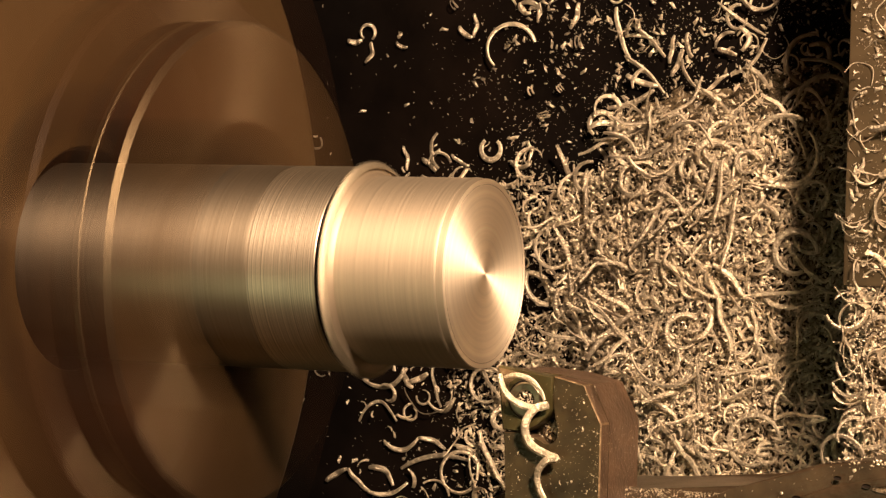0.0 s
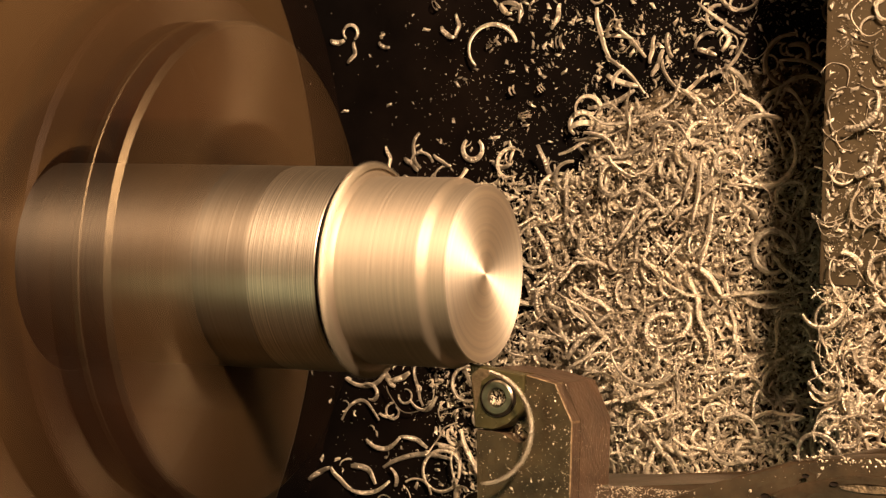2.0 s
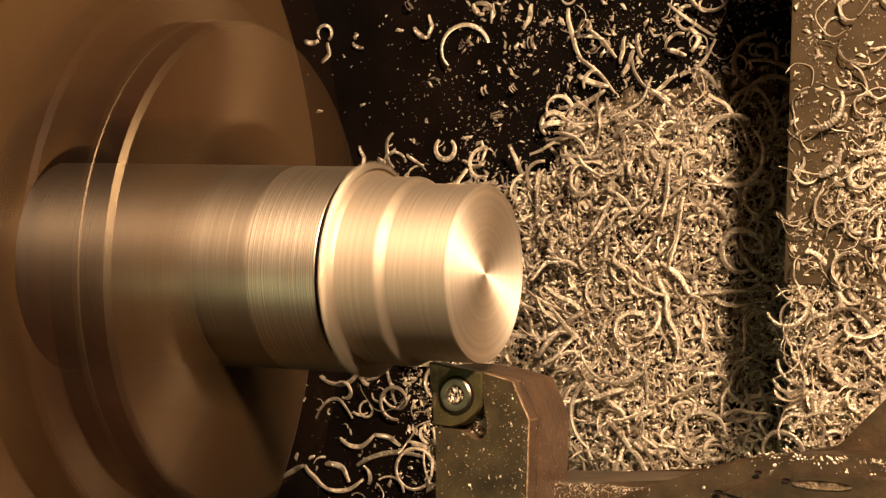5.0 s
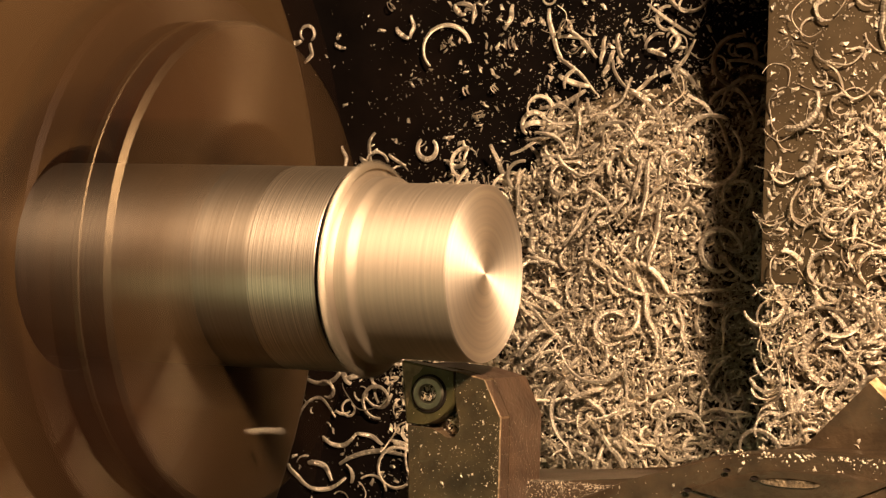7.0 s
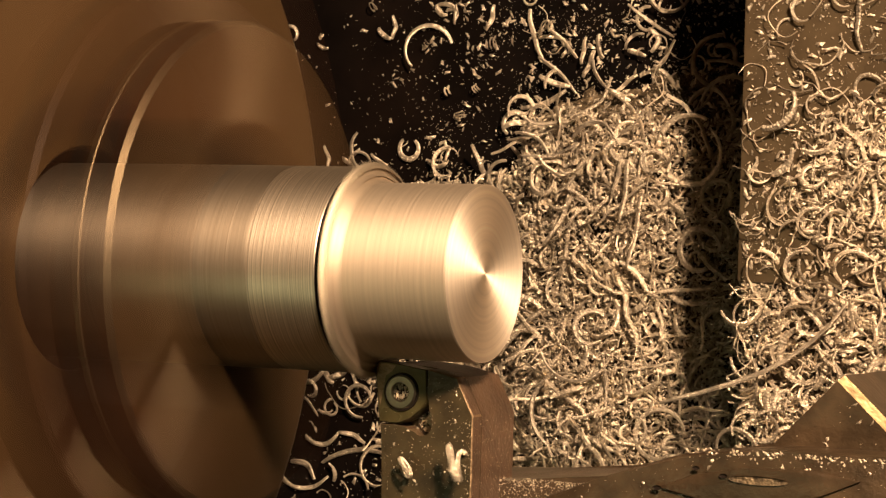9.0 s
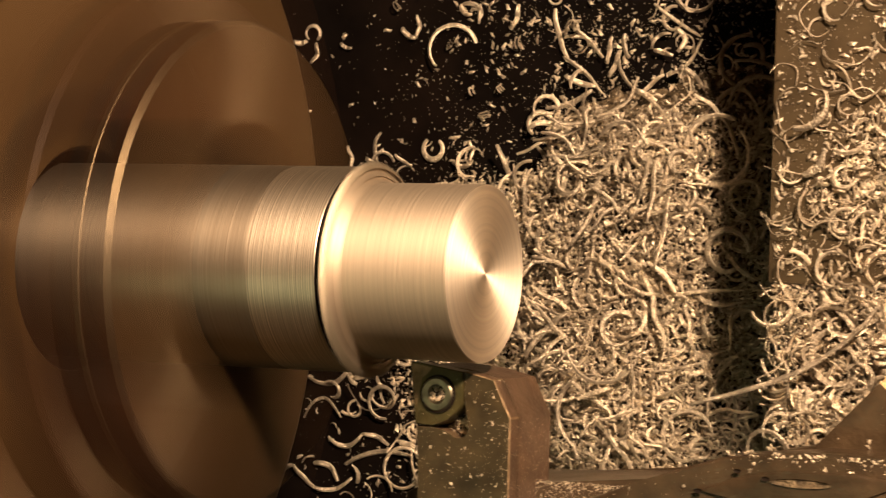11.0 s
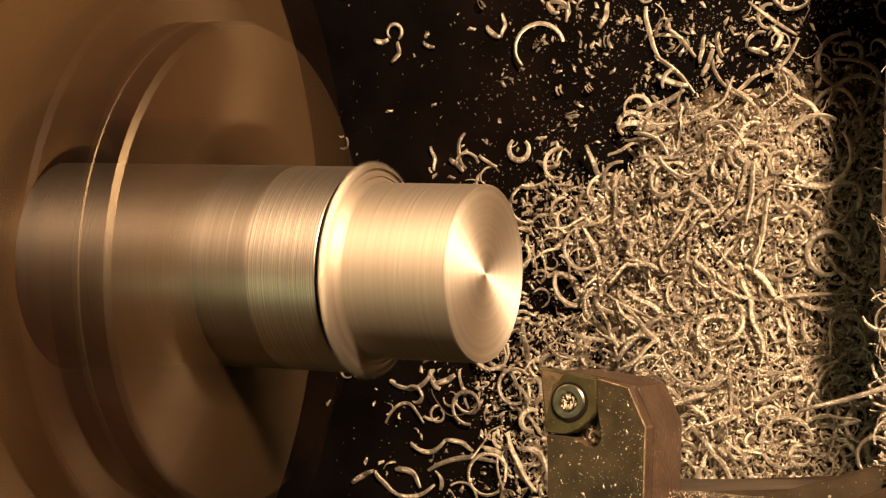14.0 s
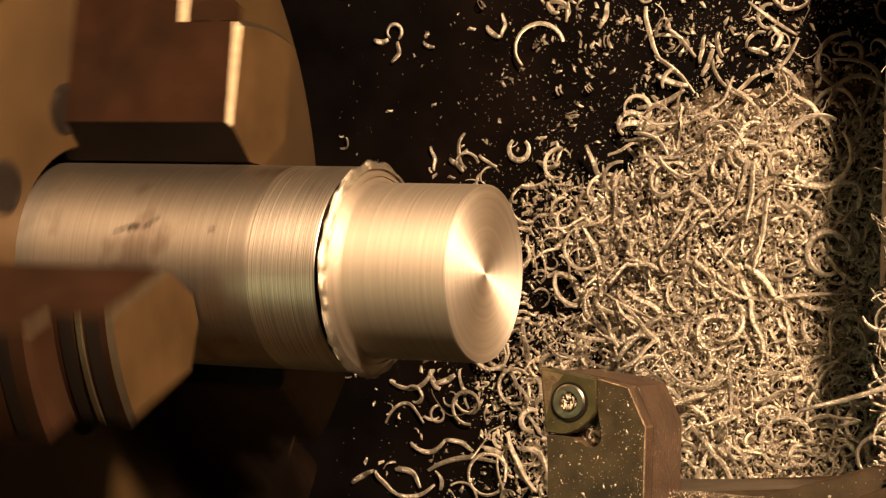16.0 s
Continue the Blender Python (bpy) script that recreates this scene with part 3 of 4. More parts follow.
def heap(x, y):
    """Height of the chip heap over the saddle, carriage place in metres."""
    if x > 0.026:
        return -0.132 if y > -0.0015 else -0.1335
    t = min(max((x + 0.092) / 0.08, 0), 1)
    up = 0.023 * t * t * (3 - 2 * t) * (0.25 + 0.75 * min(1.0, density(x, y) * 2.2))
    up *= 0.75 + 0.5 * (noise.noise(Vector((x * 28, y * 28, 0.3))) * 0.5 + 0.5)
    up *= 1 - 0.85 * min(max((y - 0.03) / 0.03, 0), 1)
    up *= 1 - 0.5 * min(max((x + 0.016) / 0.03, 0), 1)
    return -0.196 + up


def chip_strip(rnd, kind):
    """Centre line, widths and thickness of one curled chip, in its own space, metres."""
    pts, wid = [], []
    if kind == "curl":          # a plain arc, like a comma or an open ring
        r, turn, pitch, w = rnd.uniform(2.6, 7.0), rnd.uniform(80, 320), rnd.uniform(-1.2, 2.6), rnd.uniform(0.9, 1.7)
        n = max(12, int(radians(turn) * r / 0.4))
        for k in range(n + 1):
            a = radians(turn) * k / n
            rr = r * (1 - 0.25 * k / n)
            pts.append((rr * math.cos(a), rr * math.sin(a), pitch * k / n))
            wid.append(w * (0.55 + 0.45 * math.sin(math.pi * min(1, 0.15 + k / n))) * (1.05 if k % 2 else 0.95))
    elif kind == "long":        # a long bowed, ribbed strip
        length, bend, w = rnd.uniform(14, 30), rnd.uniform(-110, 110), rnd.uniform(1.0, 1.7)
        n = int(length / 0.4)
        x = y = z = a = 0.0
        a0 = rnd.uniform(-1, 1)
        for k in range(n + 1):
            pts.append((x, y, z))
            wid.append(w * (0.5 + 0.5 * math.sin(math.pi * (0.12 + 0.8 * k / n))) * (1.08 if k % 2 else 0.93))
            a += radians(bend) / n + 0.05 * math.sin(k * 19.2 / n + a0)
            x += length / n * math.cos(a)
            y += length / n * math.sin(a)
            z += rnd.uniform(-0.08, 0.08) + 0.10 * math.sin(k * 12 / n + a0)
    elif kind == "spring":      # a short helix
        r, turns, pitch, w = rnd.uniform(1.3, 2.8), rnd.uniform(1.3, 3.2), rnd.uniform(2.2, 4.5), rnd.uniform(0.9, 1.5)
        n = int(turns * 20)
        for k in range(n + 1):
            a = 2 * math.pi * turns * k / n
            pts.append((r * math.cos(a), pitch * turns * k / n, r * math.sin(a)))
            wid.append(w * (1.1 if k % 2 else 0.9))
    elif kind == "wire":        # a thin hair of steel
        length, bend, w = rnd.uniform(7, 20), rnd.uniform(-200, 200), rnd.uniform(0.25, 0.5)
        n = 22
        x = y = a = 0.0
        for k in range(n + 1):
            pts.append((x, y, 0.8 * math.sin(k * 0.3)))
            wid.append(w)
            a += radians(bend) / n + 0.12 * math.sin(k * 0.7 + bend)
            x += length / n * math.cos(a)
            y += length / n * math.sin(a)
    else:                       # a short broken flake
        length, bend, w = rnd.uniform(1.5, 5), rnd.uniform(-160, 160), rnd.uniform(0.4, 1.3)
        n = 6
        x = y = a = 0.0
        for k in range(n + 1):
            pts.append((x, y, 0.3 * math.sin(k)))
            wid.append(w * (0.5 + 0.5 * math.sin(math.pi * (0.15 + 0.7 * k / n))))
            a += radians(bend) / n
            x += length / n * math.cos(a)
            y += length / n * math.sin(a)
    return np.array(pts) * MM, np.array(wid) * MM


def strip_mesh(pts, wid, thick, twist):
    """Vertices and quads of a strip of lens-like section swept along pts."""
    d = np.gradient(pts, axis=0)
    d /= np.linalg.norm(d, axis=1)[:, None] + 1e-12
    up = np.tile(np.array([0.0, 0.0, 1.0]), (len(pts), 1))
    side = np.cross(up, d)
    side /= np.linalg.norm(side, axis=1)[:, None] + 1e-9
    up = np.cross(d, side)
    tw = np.linspace(twist[0], twist[1], len(pts))[:, None]
    s2 = side * np.cos(tw) + up * np.sin(tw)
    u2 = up * np.cos(tw) - side * np.sin(tw)
    rib = np.where(np.arange(len(pts)) % 2, 1.0, 0.89)[:, None]      # ribs across the strip
    w = wid[:, None] / 2 * (0.5 + 0.5 * rib)
    th = np.maximum(thick, 0.55 * wid[:, None]) / 2 * rib * (0.92 + 0.12 * np.sin(np.arange(len(pts)) * 1.37 + 40 * wid[0] / MM))[:, None]
    ring = np.stack([pts + s2 * w, pts + s2 * w * 0.55 + u2 * th, pts - s2 * w * 0.5 + u2 * th * 0.9, pts - s2 * w, pts - u2 * th * 0.7], axis=1)
    verts = ring.reshape(-1, 3)
    faces = []
    for k in range(len(pts) - 1):
        for j in range(5):
            a, b = 5 * k + j, 5 * k + (j + 1) % 5
            faces.append((a, b, b + 5, a + 5))
    e = 5 * (len(pts) - 1)
    faces += [(4, 3, 2, 1, 0), (e, e + 1, e + 2, e + 3, e + 4)]
    return verts, faces


def chip_data(rnd, kind):
    pts, wid = chip_strip(rnd, kind)
    pts = pts - pts.mean(axis=0)
    lean = {"curl": 1.2, "long": 0.7, "spring": 1.4, "flake": 0.3, "wire": 1.5}[kind]
    t0 = rnd.uniform(-lean, lean)
    return strip_mesh(pts, wid, rnd.uniform(0.35, 0.85) * MM, (t0, t0 + rnd.uniform(-0.5, 0.5)))


def mesh_from(name, verts, faces, mat, smooth=False):
    me = bpy.data.meshes.new(name)
    me.from_pydata([tuple(v) for v in verts], [], faces)
    me.materials.append(mat)
    if smooth:
        for p in me.polygons:
            p.use_smooth = True
    me.update()
    return me


def arc_line(r, start, turn, rise=0.0):
    n = max(14, int(radians(abs(turn)) * r / 0.4))
    return [(r * (1 - 0.12 * k / n) * math.cos(radians(start + turn * k / n)), r * (1 - 0.12 * k / n) * math.sin(radians(start + turn * k / n)), rise * k / n) for k in range(n + 1)]


def bow_line(dx, dy, bend):
    length = math.hypot(dx, dy)
    n = max(16, int(length * 2.6))
    sag = length * math.tan(radians(bend) / 4)
    out = []
    for k in range(n + 1):
        u = k / n
        off = sag * 4 * u * (1 - u) / 2
        out.append((dx * (u - 0.5) - dy / length * off, dy * (u - 0.5) + dx / length * off, 0.4 * math.sin(u * 9)))
    return out


def line_mesh(rnd, line, width=1.7, thick=0.7, name="chip"):
    pts = np.array(line) * MM
    n = len(pts) - 1
    wid = np.array([width * MM * (0.45 + 0.55 * math.sin(math.pi * (0.12 + 0.78 * k / n))) * 1.0 for k in range(n + 1)])
    t0 = rnd.uniform(-0.5, 0.5)
    verts, faces = strip_mesh(pts, wid, thick * MM, (t0, t0 + rnd.uniform(-0.4, 0.4)))
    return mesh_from(name, verts, faces, LONE_CHIP)


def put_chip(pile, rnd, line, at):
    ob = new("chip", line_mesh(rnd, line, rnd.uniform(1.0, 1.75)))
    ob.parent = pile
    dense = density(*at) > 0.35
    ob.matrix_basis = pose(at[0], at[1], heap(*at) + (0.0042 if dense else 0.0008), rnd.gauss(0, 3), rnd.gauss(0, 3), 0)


def build_chips():
    rnd = random.Random(11)
    pile = thing("chip_heap", "heap of curled bright steel chips lying on the black saddle", "metal chips", kind="stuff")
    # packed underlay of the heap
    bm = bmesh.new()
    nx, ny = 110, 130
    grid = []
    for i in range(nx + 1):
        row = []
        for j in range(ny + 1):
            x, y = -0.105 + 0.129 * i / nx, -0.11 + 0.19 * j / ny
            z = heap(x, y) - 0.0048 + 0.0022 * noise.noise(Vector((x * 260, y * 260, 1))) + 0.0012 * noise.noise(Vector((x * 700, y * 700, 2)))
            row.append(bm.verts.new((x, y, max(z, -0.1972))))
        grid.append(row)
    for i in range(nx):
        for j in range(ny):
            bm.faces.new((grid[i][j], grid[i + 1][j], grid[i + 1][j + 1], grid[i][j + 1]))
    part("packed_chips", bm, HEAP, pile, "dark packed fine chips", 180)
    shapes = {k: [chip_data(rnd, k) for _ in range(c)] for k, c in (("curl", 22), ("long", 18), ("spring", 8), ("flake", 14), ("wire", 12))}
    lone = {k: [mesh_from("chip", v, f, LONE_CHIP) for v, f in shapes[k][:10]] for k in ("curl", "long", "spring", "wire")}
    V, F, base = [], [], 0
    dust_v, dust_f, dbase = [], [], 0
    singles = 0
    for n in range(21000):
        x, y = rnd.uniform(-0.15, 0.10), rnd.uniform(-0.075, 0.095)
        d = density(x, y)
        if rnd.random() > d:
            continue
        sparse = d < 0.24
        layer = 0 if n < 12000 else (1 if n < 18000 else 2)     # fine below, large on top
        if sparse:
            if layer and rnd.random() < 0.35:
                continue
            kinds = (0.8, 0.25 if y < -0.012 else 0.1, 0.06, 3.2, 0.35)
        else:
            kinds = ((0.5, 0.1, 0.1, 5, 0.4), (2.0, 0.8, 0.3, 1.0, 0.9), (2.6, 1.5, 0.25, 0.0, 1.3))[layer]
            if rnd.random() < (0.0, 0.35, 0.62)[layer]:
                continue
        if x > 0.026 and y > -0.0015:
            kinds = (0.9, 0.3, 0.12, 2.6, 1.5)
        if y > 0.026 and x < 0.026 and layer < 2 and rnd.random() < 0.5 * min(1, (y - 0.026) / 0.02):
            continue
        if 0.004 < x < 0.045:
            kinds = (kinds[0], 0, 0, *kinds[3:])
        kind = rnd.choices(("curl", "long", "spring", "flake", "wire"), kinds)[0]
        z = heap(x, y)
        lift = (0.0008 + 0.001 * layer) if sparse or x > 0.026 else (rnd.uniform(-0.003, 0), rnd.uniform(-0.001, 0.0015), rnd.uniform(0.001, 0.004))[layer]
        tilt = 8 if sparse else (30, 22, 15)[layer]
        size = rnd.uniform(0.45, 0.8) if layer == 0 else rnd.uniform(0.65, 1.12)
        if sparse and kind == "flake":
            size = rnd.choice((0.12, 0.16, 0.22, 0.3, 0.45, 0.7))
        m = pose(x, y, z + lift + (0.0012 if kind == "spring" else 0), rnd.gauss(0, tilt), rnd.gauss(0, tilt), rnd.uniform(0, 360)) @ Matrix.Diagonal([size] * 3 + [1])
        verts, faces = rnd.choice(shapes[kind])
        if kind != "flake" and (layer == 2 or sparse) and singles < 205 and -0.14 < x < 0.06 and -0.06 < y < 0.075:
            ob = new("chip", rnd.choice(lone[kind]))
            ob.parent = pile
            ob.matrix_basis = m
            singles += 1
            continue
        a = np.array(m)
        V.append(verts @ a[:3, :3].T + a[:3, 3])
        F += [tuple(i + base for i in f) for f in faces]
        base += len(verts)
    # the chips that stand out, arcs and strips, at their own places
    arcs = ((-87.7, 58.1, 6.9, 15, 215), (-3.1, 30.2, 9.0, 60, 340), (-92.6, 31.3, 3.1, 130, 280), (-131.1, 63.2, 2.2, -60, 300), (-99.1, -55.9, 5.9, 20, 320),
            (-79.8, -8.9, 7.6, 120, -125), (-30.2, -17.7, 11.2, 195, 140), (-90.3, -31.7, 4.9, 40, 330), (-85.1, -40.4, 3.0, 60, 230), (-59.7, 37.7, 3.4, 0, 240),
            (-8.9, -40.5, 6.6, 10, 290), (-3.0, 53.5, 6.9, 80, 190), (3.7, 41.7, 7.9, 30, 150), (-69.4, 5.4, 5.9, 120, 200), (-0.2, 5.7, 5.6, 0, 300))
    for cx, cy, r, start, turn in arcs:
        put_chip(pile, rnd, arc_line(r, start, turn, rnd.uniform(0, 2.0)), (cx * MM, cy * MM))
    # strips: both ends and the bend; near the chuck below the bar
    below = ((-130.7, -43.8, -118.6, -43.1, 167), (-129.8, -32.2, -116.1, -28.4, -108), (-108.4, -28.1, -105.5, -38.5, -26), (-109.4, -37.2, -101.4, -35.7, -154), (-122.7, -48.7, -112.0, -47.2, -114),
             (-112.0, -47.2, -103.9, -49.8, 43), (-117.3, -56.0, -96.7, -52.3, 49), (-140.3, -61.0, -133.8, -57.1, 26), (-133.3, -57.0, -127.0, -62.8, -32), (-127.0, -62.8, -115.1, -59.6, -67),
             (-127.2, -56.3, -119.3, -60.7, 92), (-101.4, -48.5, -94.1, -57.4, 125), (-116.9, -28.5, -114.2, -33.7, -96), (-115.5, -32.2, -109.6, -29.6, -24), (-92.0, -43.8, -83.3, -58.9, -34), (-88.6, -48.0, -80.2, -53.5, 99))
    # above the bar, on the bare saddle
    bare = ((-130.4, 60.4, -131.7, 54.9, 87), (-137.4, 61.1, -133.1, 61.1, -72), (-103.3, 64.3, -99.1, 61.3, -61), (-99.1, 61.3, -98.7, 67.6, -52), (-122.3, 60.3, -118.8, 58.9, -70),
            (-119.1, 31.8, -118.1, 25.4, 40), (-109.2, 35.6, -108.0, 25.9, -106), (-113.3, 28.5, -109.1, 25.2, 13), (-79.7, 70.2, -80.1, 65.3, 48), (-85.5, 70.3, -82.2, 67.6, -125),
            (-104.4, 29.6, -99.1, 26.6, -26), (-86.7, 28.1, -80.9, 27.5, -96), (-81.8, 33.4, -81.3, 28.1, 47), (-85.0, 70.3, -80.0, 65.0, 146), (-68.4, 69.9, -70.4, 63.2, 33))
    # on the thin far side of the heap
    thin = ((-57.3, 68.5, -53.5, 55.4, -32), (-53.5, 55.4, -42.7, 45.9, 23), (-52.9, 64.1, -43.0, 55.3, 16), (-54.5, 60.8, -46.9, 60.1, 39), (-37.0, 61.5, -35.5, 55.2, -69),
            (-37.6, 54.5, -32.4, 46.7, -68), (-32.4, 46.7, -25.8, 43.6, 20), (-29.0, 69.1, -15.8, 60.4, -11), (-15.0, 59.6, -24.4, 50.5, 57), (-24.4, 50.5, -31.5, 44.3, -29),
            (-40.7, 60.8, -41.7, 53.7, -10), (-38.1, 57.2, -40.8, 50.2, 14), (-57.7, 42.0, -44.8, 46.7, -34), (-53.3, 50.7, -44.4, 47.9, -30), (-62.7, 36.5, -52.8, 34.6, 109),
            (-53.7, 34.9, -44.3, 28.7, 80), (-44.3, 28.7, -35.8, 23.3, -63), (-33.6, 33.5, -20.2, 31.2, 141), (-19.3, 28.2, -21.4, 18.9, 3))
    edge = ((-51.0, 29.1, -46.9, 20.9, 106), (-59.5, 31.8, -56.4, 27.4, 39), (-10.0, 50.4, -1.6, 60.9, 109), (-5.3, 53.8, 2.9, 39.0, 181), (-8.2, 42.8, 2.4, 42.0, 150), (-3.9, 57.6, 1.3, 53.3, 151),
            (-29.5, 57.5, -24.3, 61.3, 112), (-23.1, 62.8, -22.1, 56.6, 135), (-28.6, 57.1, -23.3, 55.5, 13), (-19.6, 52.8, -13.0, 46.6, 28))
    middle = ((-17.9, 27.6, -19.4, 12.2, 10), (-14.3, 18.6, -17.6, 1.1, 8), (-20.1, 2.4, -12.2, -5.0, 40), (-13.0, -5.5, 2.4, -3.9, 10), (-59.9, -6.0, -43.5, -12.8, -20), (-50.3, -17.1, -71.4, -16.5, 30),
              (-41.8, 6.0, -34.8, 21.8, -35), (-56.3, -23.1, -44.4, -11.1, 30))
    # short tight coils on the bare saddle
    for k, (cx, cy, a, size) in enumerate(((-81.1, 46.8, 115, 0.85), (-77.0, 40.2, 20, 0.7), (-72.5, 47.4, 130, 0.6), (-88.1, 59.5, 150, 0.55), (-104.6, 70.1, 125, 0.6), (-67.7, 59.7, 100, 0.8))):
        coiled = new("chip", lone["spring"][k])
        coiled.parent = pile
        coiled.matrix_basis = pose(cx * MM, cy * MM, heap(cx * MM, cy * MM) + 0.0018, 0, 0, a) @ Matrix.Diagonal((0.8 * size, 0.42 * size, 0.8 * size, 1))
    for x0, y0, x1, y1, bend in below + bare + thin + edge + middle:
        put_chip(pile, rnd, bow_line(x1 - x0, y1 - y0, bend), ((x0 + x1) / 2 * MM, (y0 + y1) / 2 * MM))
    me = mesh_from("loose_chips", np.concatenate(V), F, CHIP)
    loose = new("loose_chips", me)
    loose.parent = pile
    tagged(loose, "tangled curled steel chips", kind="stuff")
    # splinters and dust
    for n in range(70000):
        x, y = rnd.uniform(-0.15, 0.10), rnd.uniform(-0.075, 0.095)
        if rnd.random() > (0.015 + (0.17 + 1.0 * max(0.0, noise.noise(Vector((x * 90, y * 90, 8.0))) + 0.15)) * min(max((x + 0.118) / 0.05, 0), 1) + density(x, y) if density(x, y) < 0.35 else 0.4 + density(x, y)):
            continue
        z = heap(x, y) + (rnd.uniform(-0.001, 0.002) if density(x, y) > 0.35 and x < 0.026 else 0.0003)
        s = (min(0.55, 0.042 * rnd.paretovariate(1.3)) if density(x, y) < 0.3 else rnd.choice((0.12, 0.18, 0.26, 0.36, 0.5))) * MM
        m = np.array(pose(x, y, z, rnd.uniform(0, 40), rnd.uniform(0, 40), rnd.uniform(0, 360)))
        v = np.array([(-2.2 * s, -s, 0), (1.6 * s, -0.7 * s, 0.3 * s), (2.4 * s, 0.5 * s, 0), (-1.2 * s, 0.9 * s, 0.2 * s), (0.2 * s, 0, 0.9 * s)])
        dust_v.append(v @ m[:3, :3].T + m[:3, 3])
        dust_f += [tuple(i + dbase for i in f) for f in ((0, 1, 4), (1, 2, 4), (2, 3, 4), (3, 0, 4), (3, 2, 1, 0))]
        dbase += 5
    dust = new("chip_splinters", mesh_from("chip_splinters", np.concatenate(dust_v), dust_f, CHIP))
    dust.parent = pile
    tagged(dust, "fine bright steel splinters", kind="stuff")
    return pile


pile = build_chips()


# ---- chips that come off the tool during the cut ----
def flying_chip(name, label, line, width, seed):
    ob = new(name, line_mesh(random.Random(seed), line, width, 0.7, name))
    return tagged(ob, label, "metal chip")


wave = [(3.8, -17.5), (4.9, -20.2), (7.3, -22.3), (10.6, -23.1), (13.1, -22.5), (11.2, -23.0), (9.6, -24.9), (9.1, -27.4), (10.3, -29.8), (13.0, -31.1), (15.2, -31.7), (13.4, -32.1), (11.7, -34.2), (11.6, -36.6), (13.0, -39.0), (15.5, -40.8)]
side_loop = [(4.8, -18.0), (7.2, -17.5), (9.9, -18.2), (11.6, -20.1), (12.4, -22.0)]


def smooth_line(points, dx, dy, steps=5):
    """A rounded line through plan points, moved by dx, dy."""
    out = []
    n = len(points)
    for k in range(n - 1):
        p0, p1, p2, p3 = (np.array(points[min(max(k + j, 0), n - 1)]) for j in (-1, 0, 1, 2))
        for s in range(steps):
            u = s / steps
            v = 0.5 * (2 * p1 + (p2 - p0) * u + (2 * p0 - 5 * p1 + 4 * p2 - p3) * u * u + (3 * p1 - p0 - 3 * p2 + p3) * u ** 3)
            out.append((v[0] + dx, v[1] + dy, 0.5 + 0.5 * math.sin(k * 1.3 + u)))
    return out


def tangle_line(r, turn, phase, steps=90):
    """A crumpled curl: a line that winds about itself unevenly."""
    out = []
    for k in range(steps + 1):
        a = turn * k / steps + phase
        out.append((r * (0.75 * math.cos(a) + 0.5 * math.cos(0.41 * a + 1)), r * (0.7 * math.sin(1.17 * a) + 0.55 * math.sin(0.37 * a)), 0.5 * r * (1 + math.sin(0.63 * a + phase))))
    return out


coil = flying_chip("wavy_chip", "bright wavy curled chip lying across the tool", smooth_line(wave, -9.5, 28), 1.5, 1)
strand = new("strand", line_mesh(random.Random(8), smooth_line(side_loop, -9.5, 28), 1.0, 0.5, "strand"))
strand.parent = coil
loop = flying_chip("hooked_chip", "pale hooked steel chip peeling off the tool", arc_line(10.5, 88, -165, 1.0), 1.3, 2)
ringlet = flying_chip("ring_chip", "pale ring-shaped steel chip beside the tool", arc_line(4.6, 60, -270, 1.5), 1.2, 3)
ribbon = flying_chip("ribbon_chip", "long thin steel ribbon lying over the chips", [(-17.5, -6.0, 0), (-13, -4.6, 0.6), (-8, -3.2, 0.3), (-3, -1.6, 0.9), (2, 0.2, 0.4), (7, 2.2, 1.0), (12, 5.0, 0.6), (17.5, 9.0, 0.4), (22, 13.0, 0.8), (26, 18.5, 0.2)], 1.3, 4)
tuft = flying_chip("tuft_chip", "short bright tangled steel chip", tangle_line(2.6, 9, 4.0), 1.3, 5)
knot = flying_chip("knotted_chip", "bright knotted steel chip thrown off the tool", tangle_line(3.4, 15, 1.0), 1.5, 6)
flung = flying_chip("flung_chip", "short pale steel chip thrown past the chuck", arc_line(2.2, 0, 55, 0.4), 1.1, 7)
broken = flying_chip("broken_chip", "short bent steel chip lying on the tool", tangle_line(1.9, 7, 2.2), 1.1, 9)
smear = flying_chip("streaming_chip", "pale steel ribbon streaming over the tool", bow_line(30, 2, 25), 1.6, 10)
INSIDE = (-30.0, 0.0, 0.0)      # still part of the solid bar


def peel(ob, rows):
    """Rows of seconds, carriage place in millimetres and turns in degrees; a place with no turns is inside the bar."""
    keys = []
    for t, x, y, z, rx, ry, rz in rows:
        carried = 0 if (x, y, z) == INSIDE else feed(t)
        keys.append((t, pose(x * MM - carried, y * MM, z * MM, rx, ry, rz)))
    walk(ob, keys)


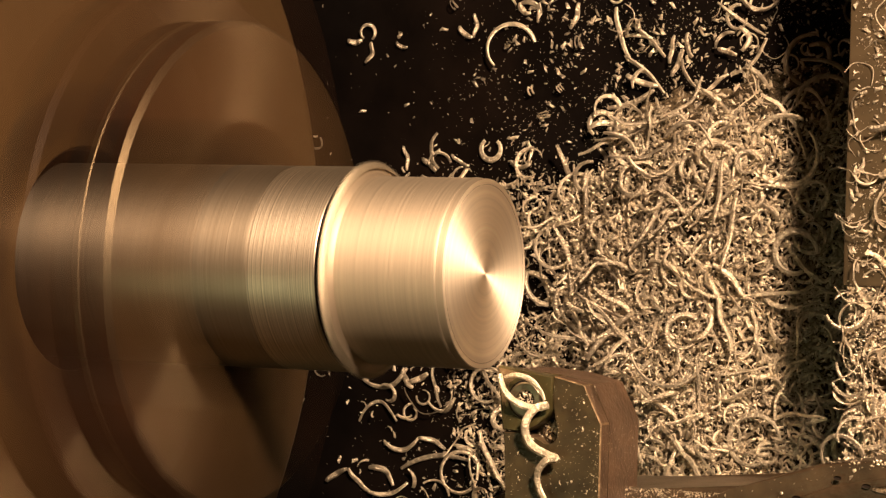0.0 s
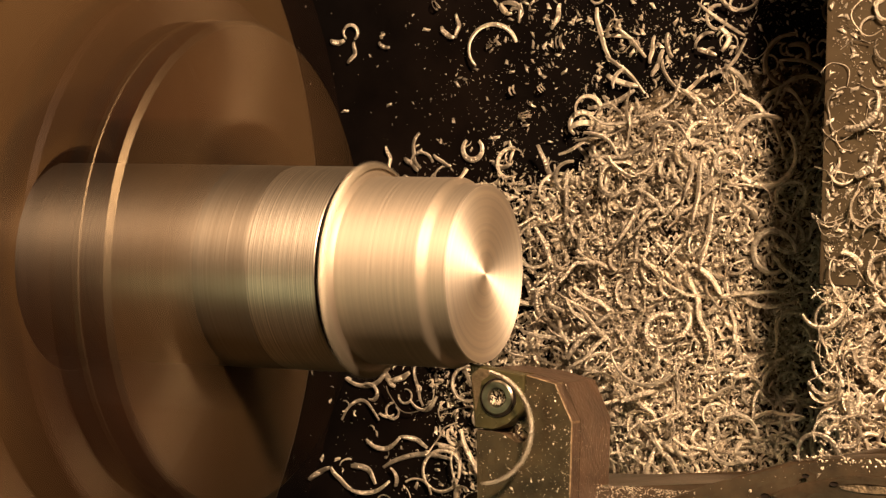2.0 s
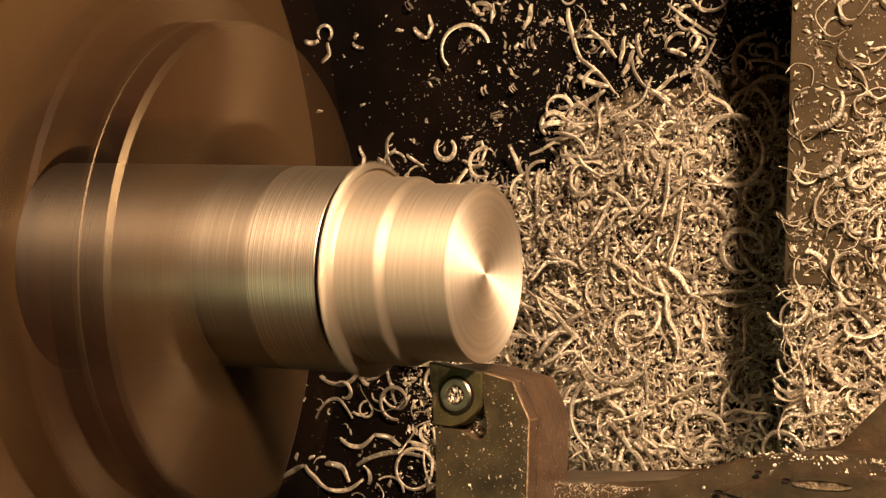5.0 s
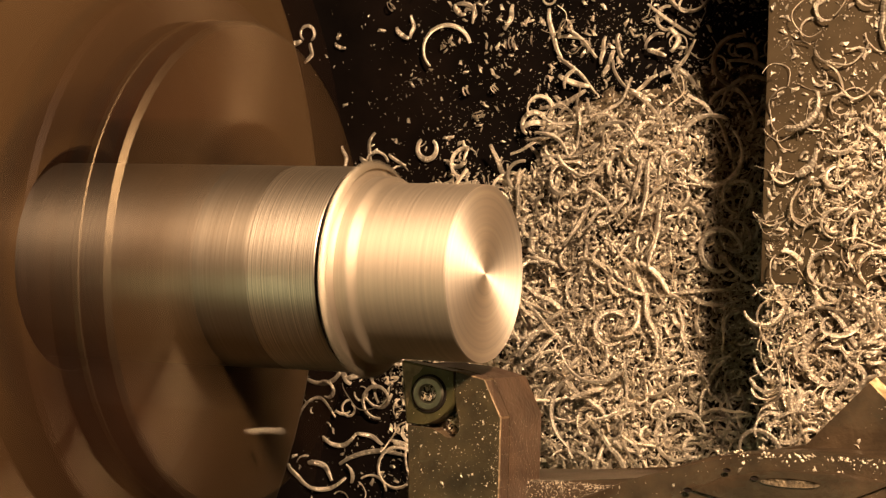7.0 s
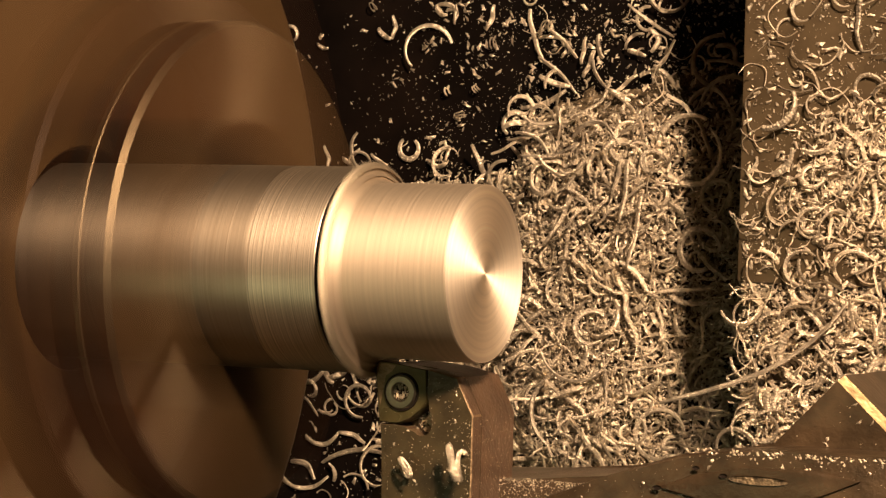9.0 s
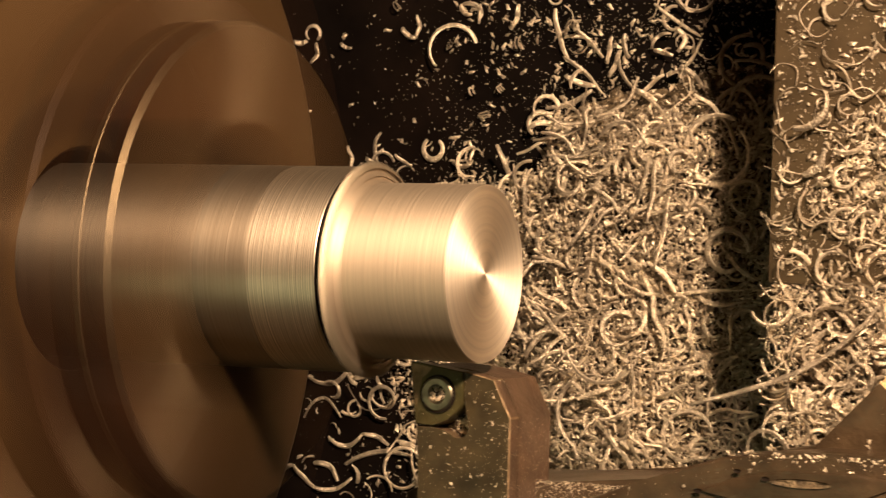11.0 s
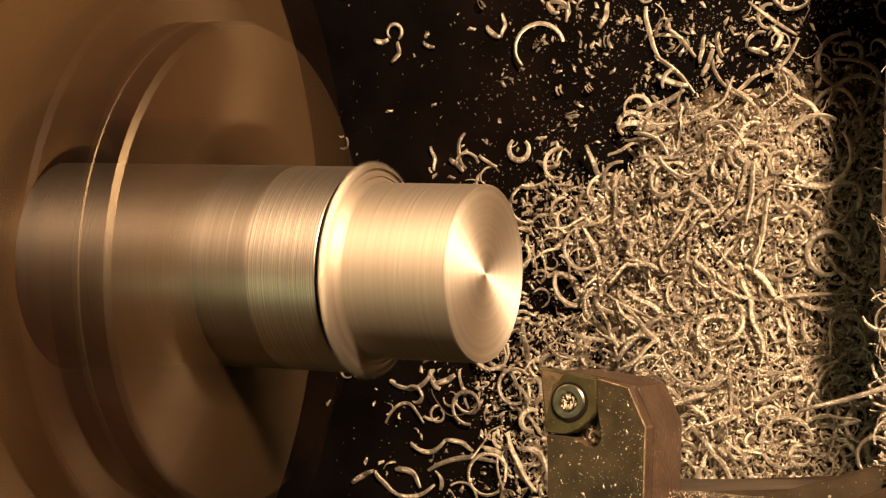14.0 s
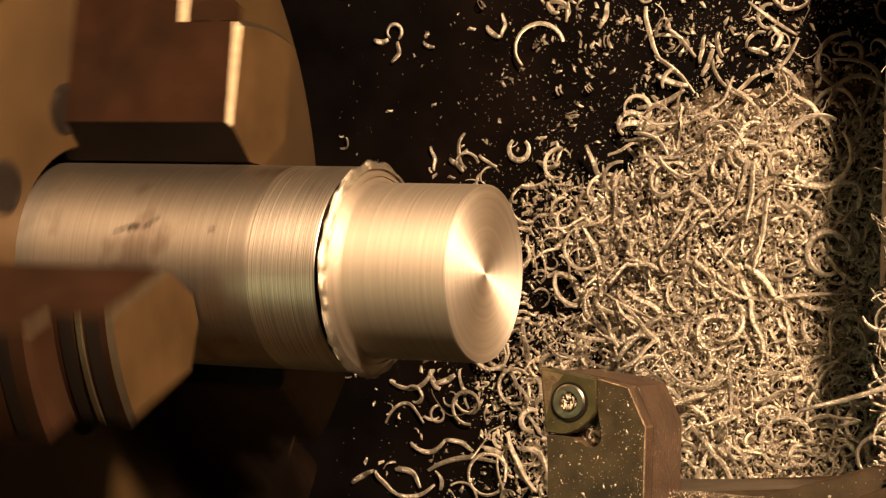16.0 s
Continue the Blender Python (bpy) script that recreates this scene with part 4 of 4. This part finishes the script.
# ---- what moves ----
def motions():
    # the spindle turns 176 degrees from row to row: half on the thing, half on its parts
    half = [(t, pose(0, 0, 0, spin(t) / 2, 0, 0)) for t in FRAME_TIMES]
    for turning in (chuck, workpiece):
        walk(turning, half)
        for piece in turning.children:
            if piece not in (uncut, corner):
                at_rest = piece.matrix_basis.copy()
                walk(piece, [(t, m @ at_rest) for t, m in half])
    walk(uncut, [(t, pose(max(-0.0203, min(0.0, 0.0019 - feed(t))), 0, 0)) for t in (0, 0.5, 0.65, 0.7, 1.0, 2, 3, 4, 5, 6, 6.5, 7, 8, 8.3, 8.35, 9.0)] + [(16.0, pose(-0.0203, 0, 0))])
    walk(corner, [(t, pose(x, 0, 0)) for t, x in ((0, 0.0), (0.5, 0.0), (0.72, 0.0), (0.95, -0.0024), (1.1, -0.004), (9.0, -0.0235), (16.0, -0.0235))])
    for ob in (saddle, tool_post, pile):
        walk(ob, [(t, pose(-feed(t), 0, 0)) for t in CARRIAGE_TIMES])
    rest = [t for t in CARRIAGE_TIMES]
    peel(coil, [(t, 9.5, -28, 0.4, 0, 0, 0) for t in (0, 0.4, 0.75)] + [(0.85, 11, -29, 4, 10, 10, 10), (0.95, 24, -36, 9, 30, 30, 40), (1.1, 50, -75, 0, 60, 60, 80), (1.3, 80, -130, -120, 60, 80, 120)]
         + [(t, 80, -130, -194, 0, 0, 120) for t in rest if t >= 2])
    peel(loop, [(0, *INSIDE, 0, 0, 0), (1.03, *INSIDE, 0, 0, 0), (1.1, 4, -27.5, 2, 0, 0, 25), (1.3, 1.5, -27.5, 2, 0, 0, -5), (1.5, 2.5, -27.5, 2, 0, 0, 5), (1.8, 0.5, -27.5, 2, 0, 0, -20),
                (2.0, 6.5, -27.6, 2, 0, 0, -5), (2.2, 14, -29, 4, 0, 20, 45), (2.35, 20, -40, -40, 20, 40, 90)] + [(t, -32.9, -35.6, -171, 0, 0, 150) for t in rest if t >= 3] )
    peel(ringlet, [(0, *INSIDE, 0, 0, 0), (2.3, *INSIDE, 0, 0, 0), (2.42, 0.5, -23, 1, 0, 0, 0), (2.8, 0.6, -22.5, 1, 0, 0, 40), (3.2, 0.6, -21.5, 1, 10, 0, 80), (3.5, 3.1, -23.6, 1.5, 0, 10, 110), (3.7, 2.0, -24.3, 1.5, 0, 10, 120),
                   (4.0, 1.6, -22, 1, 0, 0, 160), (4.3, 0.5, -26, -6, 40, 0, 180), (4.6, -30, -40, -100, 60, 30, 200)] + [(t, -105, -38, -194, 0, 0, 220) for t in rest if t >= 5])
    peel(ribbon, [(0, *INSIDE, 0, 0, 0), (7.3, *INSIDE, 0, 0, 0), (7.42, 17, -27, 3, 0, 20, -70), (7.5, 20.4, -32.4, 3, 0, 10, -80), (7.6, 17.5, -29.5, 3, 0, 10, -75), (7.7, 14, -32, 0, 0, 0, -20), (7.8, 22, -26, -40, 0, 0, 0)]
         + [(t, 26.0, -23.5, -128, 0, 0, 0) for t in rest if t >= 8])
    peel(smear, [(0, *INSIDE, 0, 0, 0), (0.85, *INSIDE, 0, 0, 0), (0.9, 14, -26, 3, 0, 0, -25), (0.967, 13, -26.8, 3, 0, 0, -26), (1.0, 13.5, -29.0, 3.5, 0, 0, -40), (1.033, 12, -31.5, 4, 0, 10, -58), (1.12, 30, -60, 10, 0, 20, -70), (1.4, 60, -130, -100, 0, 20, -70)]
         + [(t, 60, -140, -190, 0, 0, -70) for t in rest if t >= 2])
    peel(knot, [(0, *INSIDE, 0, 0, 0), (7.36, *INSIDE, 0, 0, 0), (7.43, 3.5, -19.5, 3, 0, 20, 0), (7.5, 7.3, -23.9, 4, 50, 40, 70), (7.57, 12, -30, 5, 100, 60, 140), (7.7, -10, -60, -30, 80, 60, 190), (7.9, -30, -90, -150, 90, 60, 240)]
         + [(t, -40, -100, -186, 90, 60, 240) for t in rest if t >= 8.5])
    peel(flung, [(0, *INSIDE, 0, 0, 0), (6.85, *INSIDE, 0, 0, 0), (6.93, -8, -26, 3, 0, 0, 0), (7.0, -25.0, -32.1, 2, 0, 20, 40), (7.1, -55, -45, -20, 0, 60, 90), (7.3, -100, -70, -160, 0, 80, 120)]
         + [(t, -118, -80, -193, 0, 0, 120) for t in rest if t >= 8])
    peel(broken, [(0, *INSIDE, 0, 0, 0), (8.78, *INSIDE, 0, 0, 0), (8.85, 8, -26, 1, 0, 0, 40), (8.9, 11.4, -34.7, 0.4, 0, 0, 60), (9.0, 11.2, -34.8, 0.2, 0, 0, 75), (9.15, 11.2, -34.8, 0.2, 0, 0, 75), (9.25, 22, -40, 5, 20, 40, 120), (9.6, 40, -120, -60, 40, 60, 160)]
         + [(t, 50, -140, -190, 40, 0, 160) for t in rest if t >= 9.8])
    peel(tuft, [(0, *INSIDE, 0, 0, 0), (8.9, *INSIDE, 0, 0, 0), (8.95, 15, -28, 2, 0, 20, 0), (9.0, 20, -34.0, 1.5, 30, 50, 70), (9.05, 22, -36, 1.5, 50, 60, 110), (9.2, 22, -29, 3, 60, 60, 100), (9.35, 30, -50, 4, 90, 60, 140), (9.6, 0, -60, -90, 60, 60, 120)]
         + [(t, -60, -70, -182, 0, 0, 120) for t in rest if t >= 9.8])


motions()
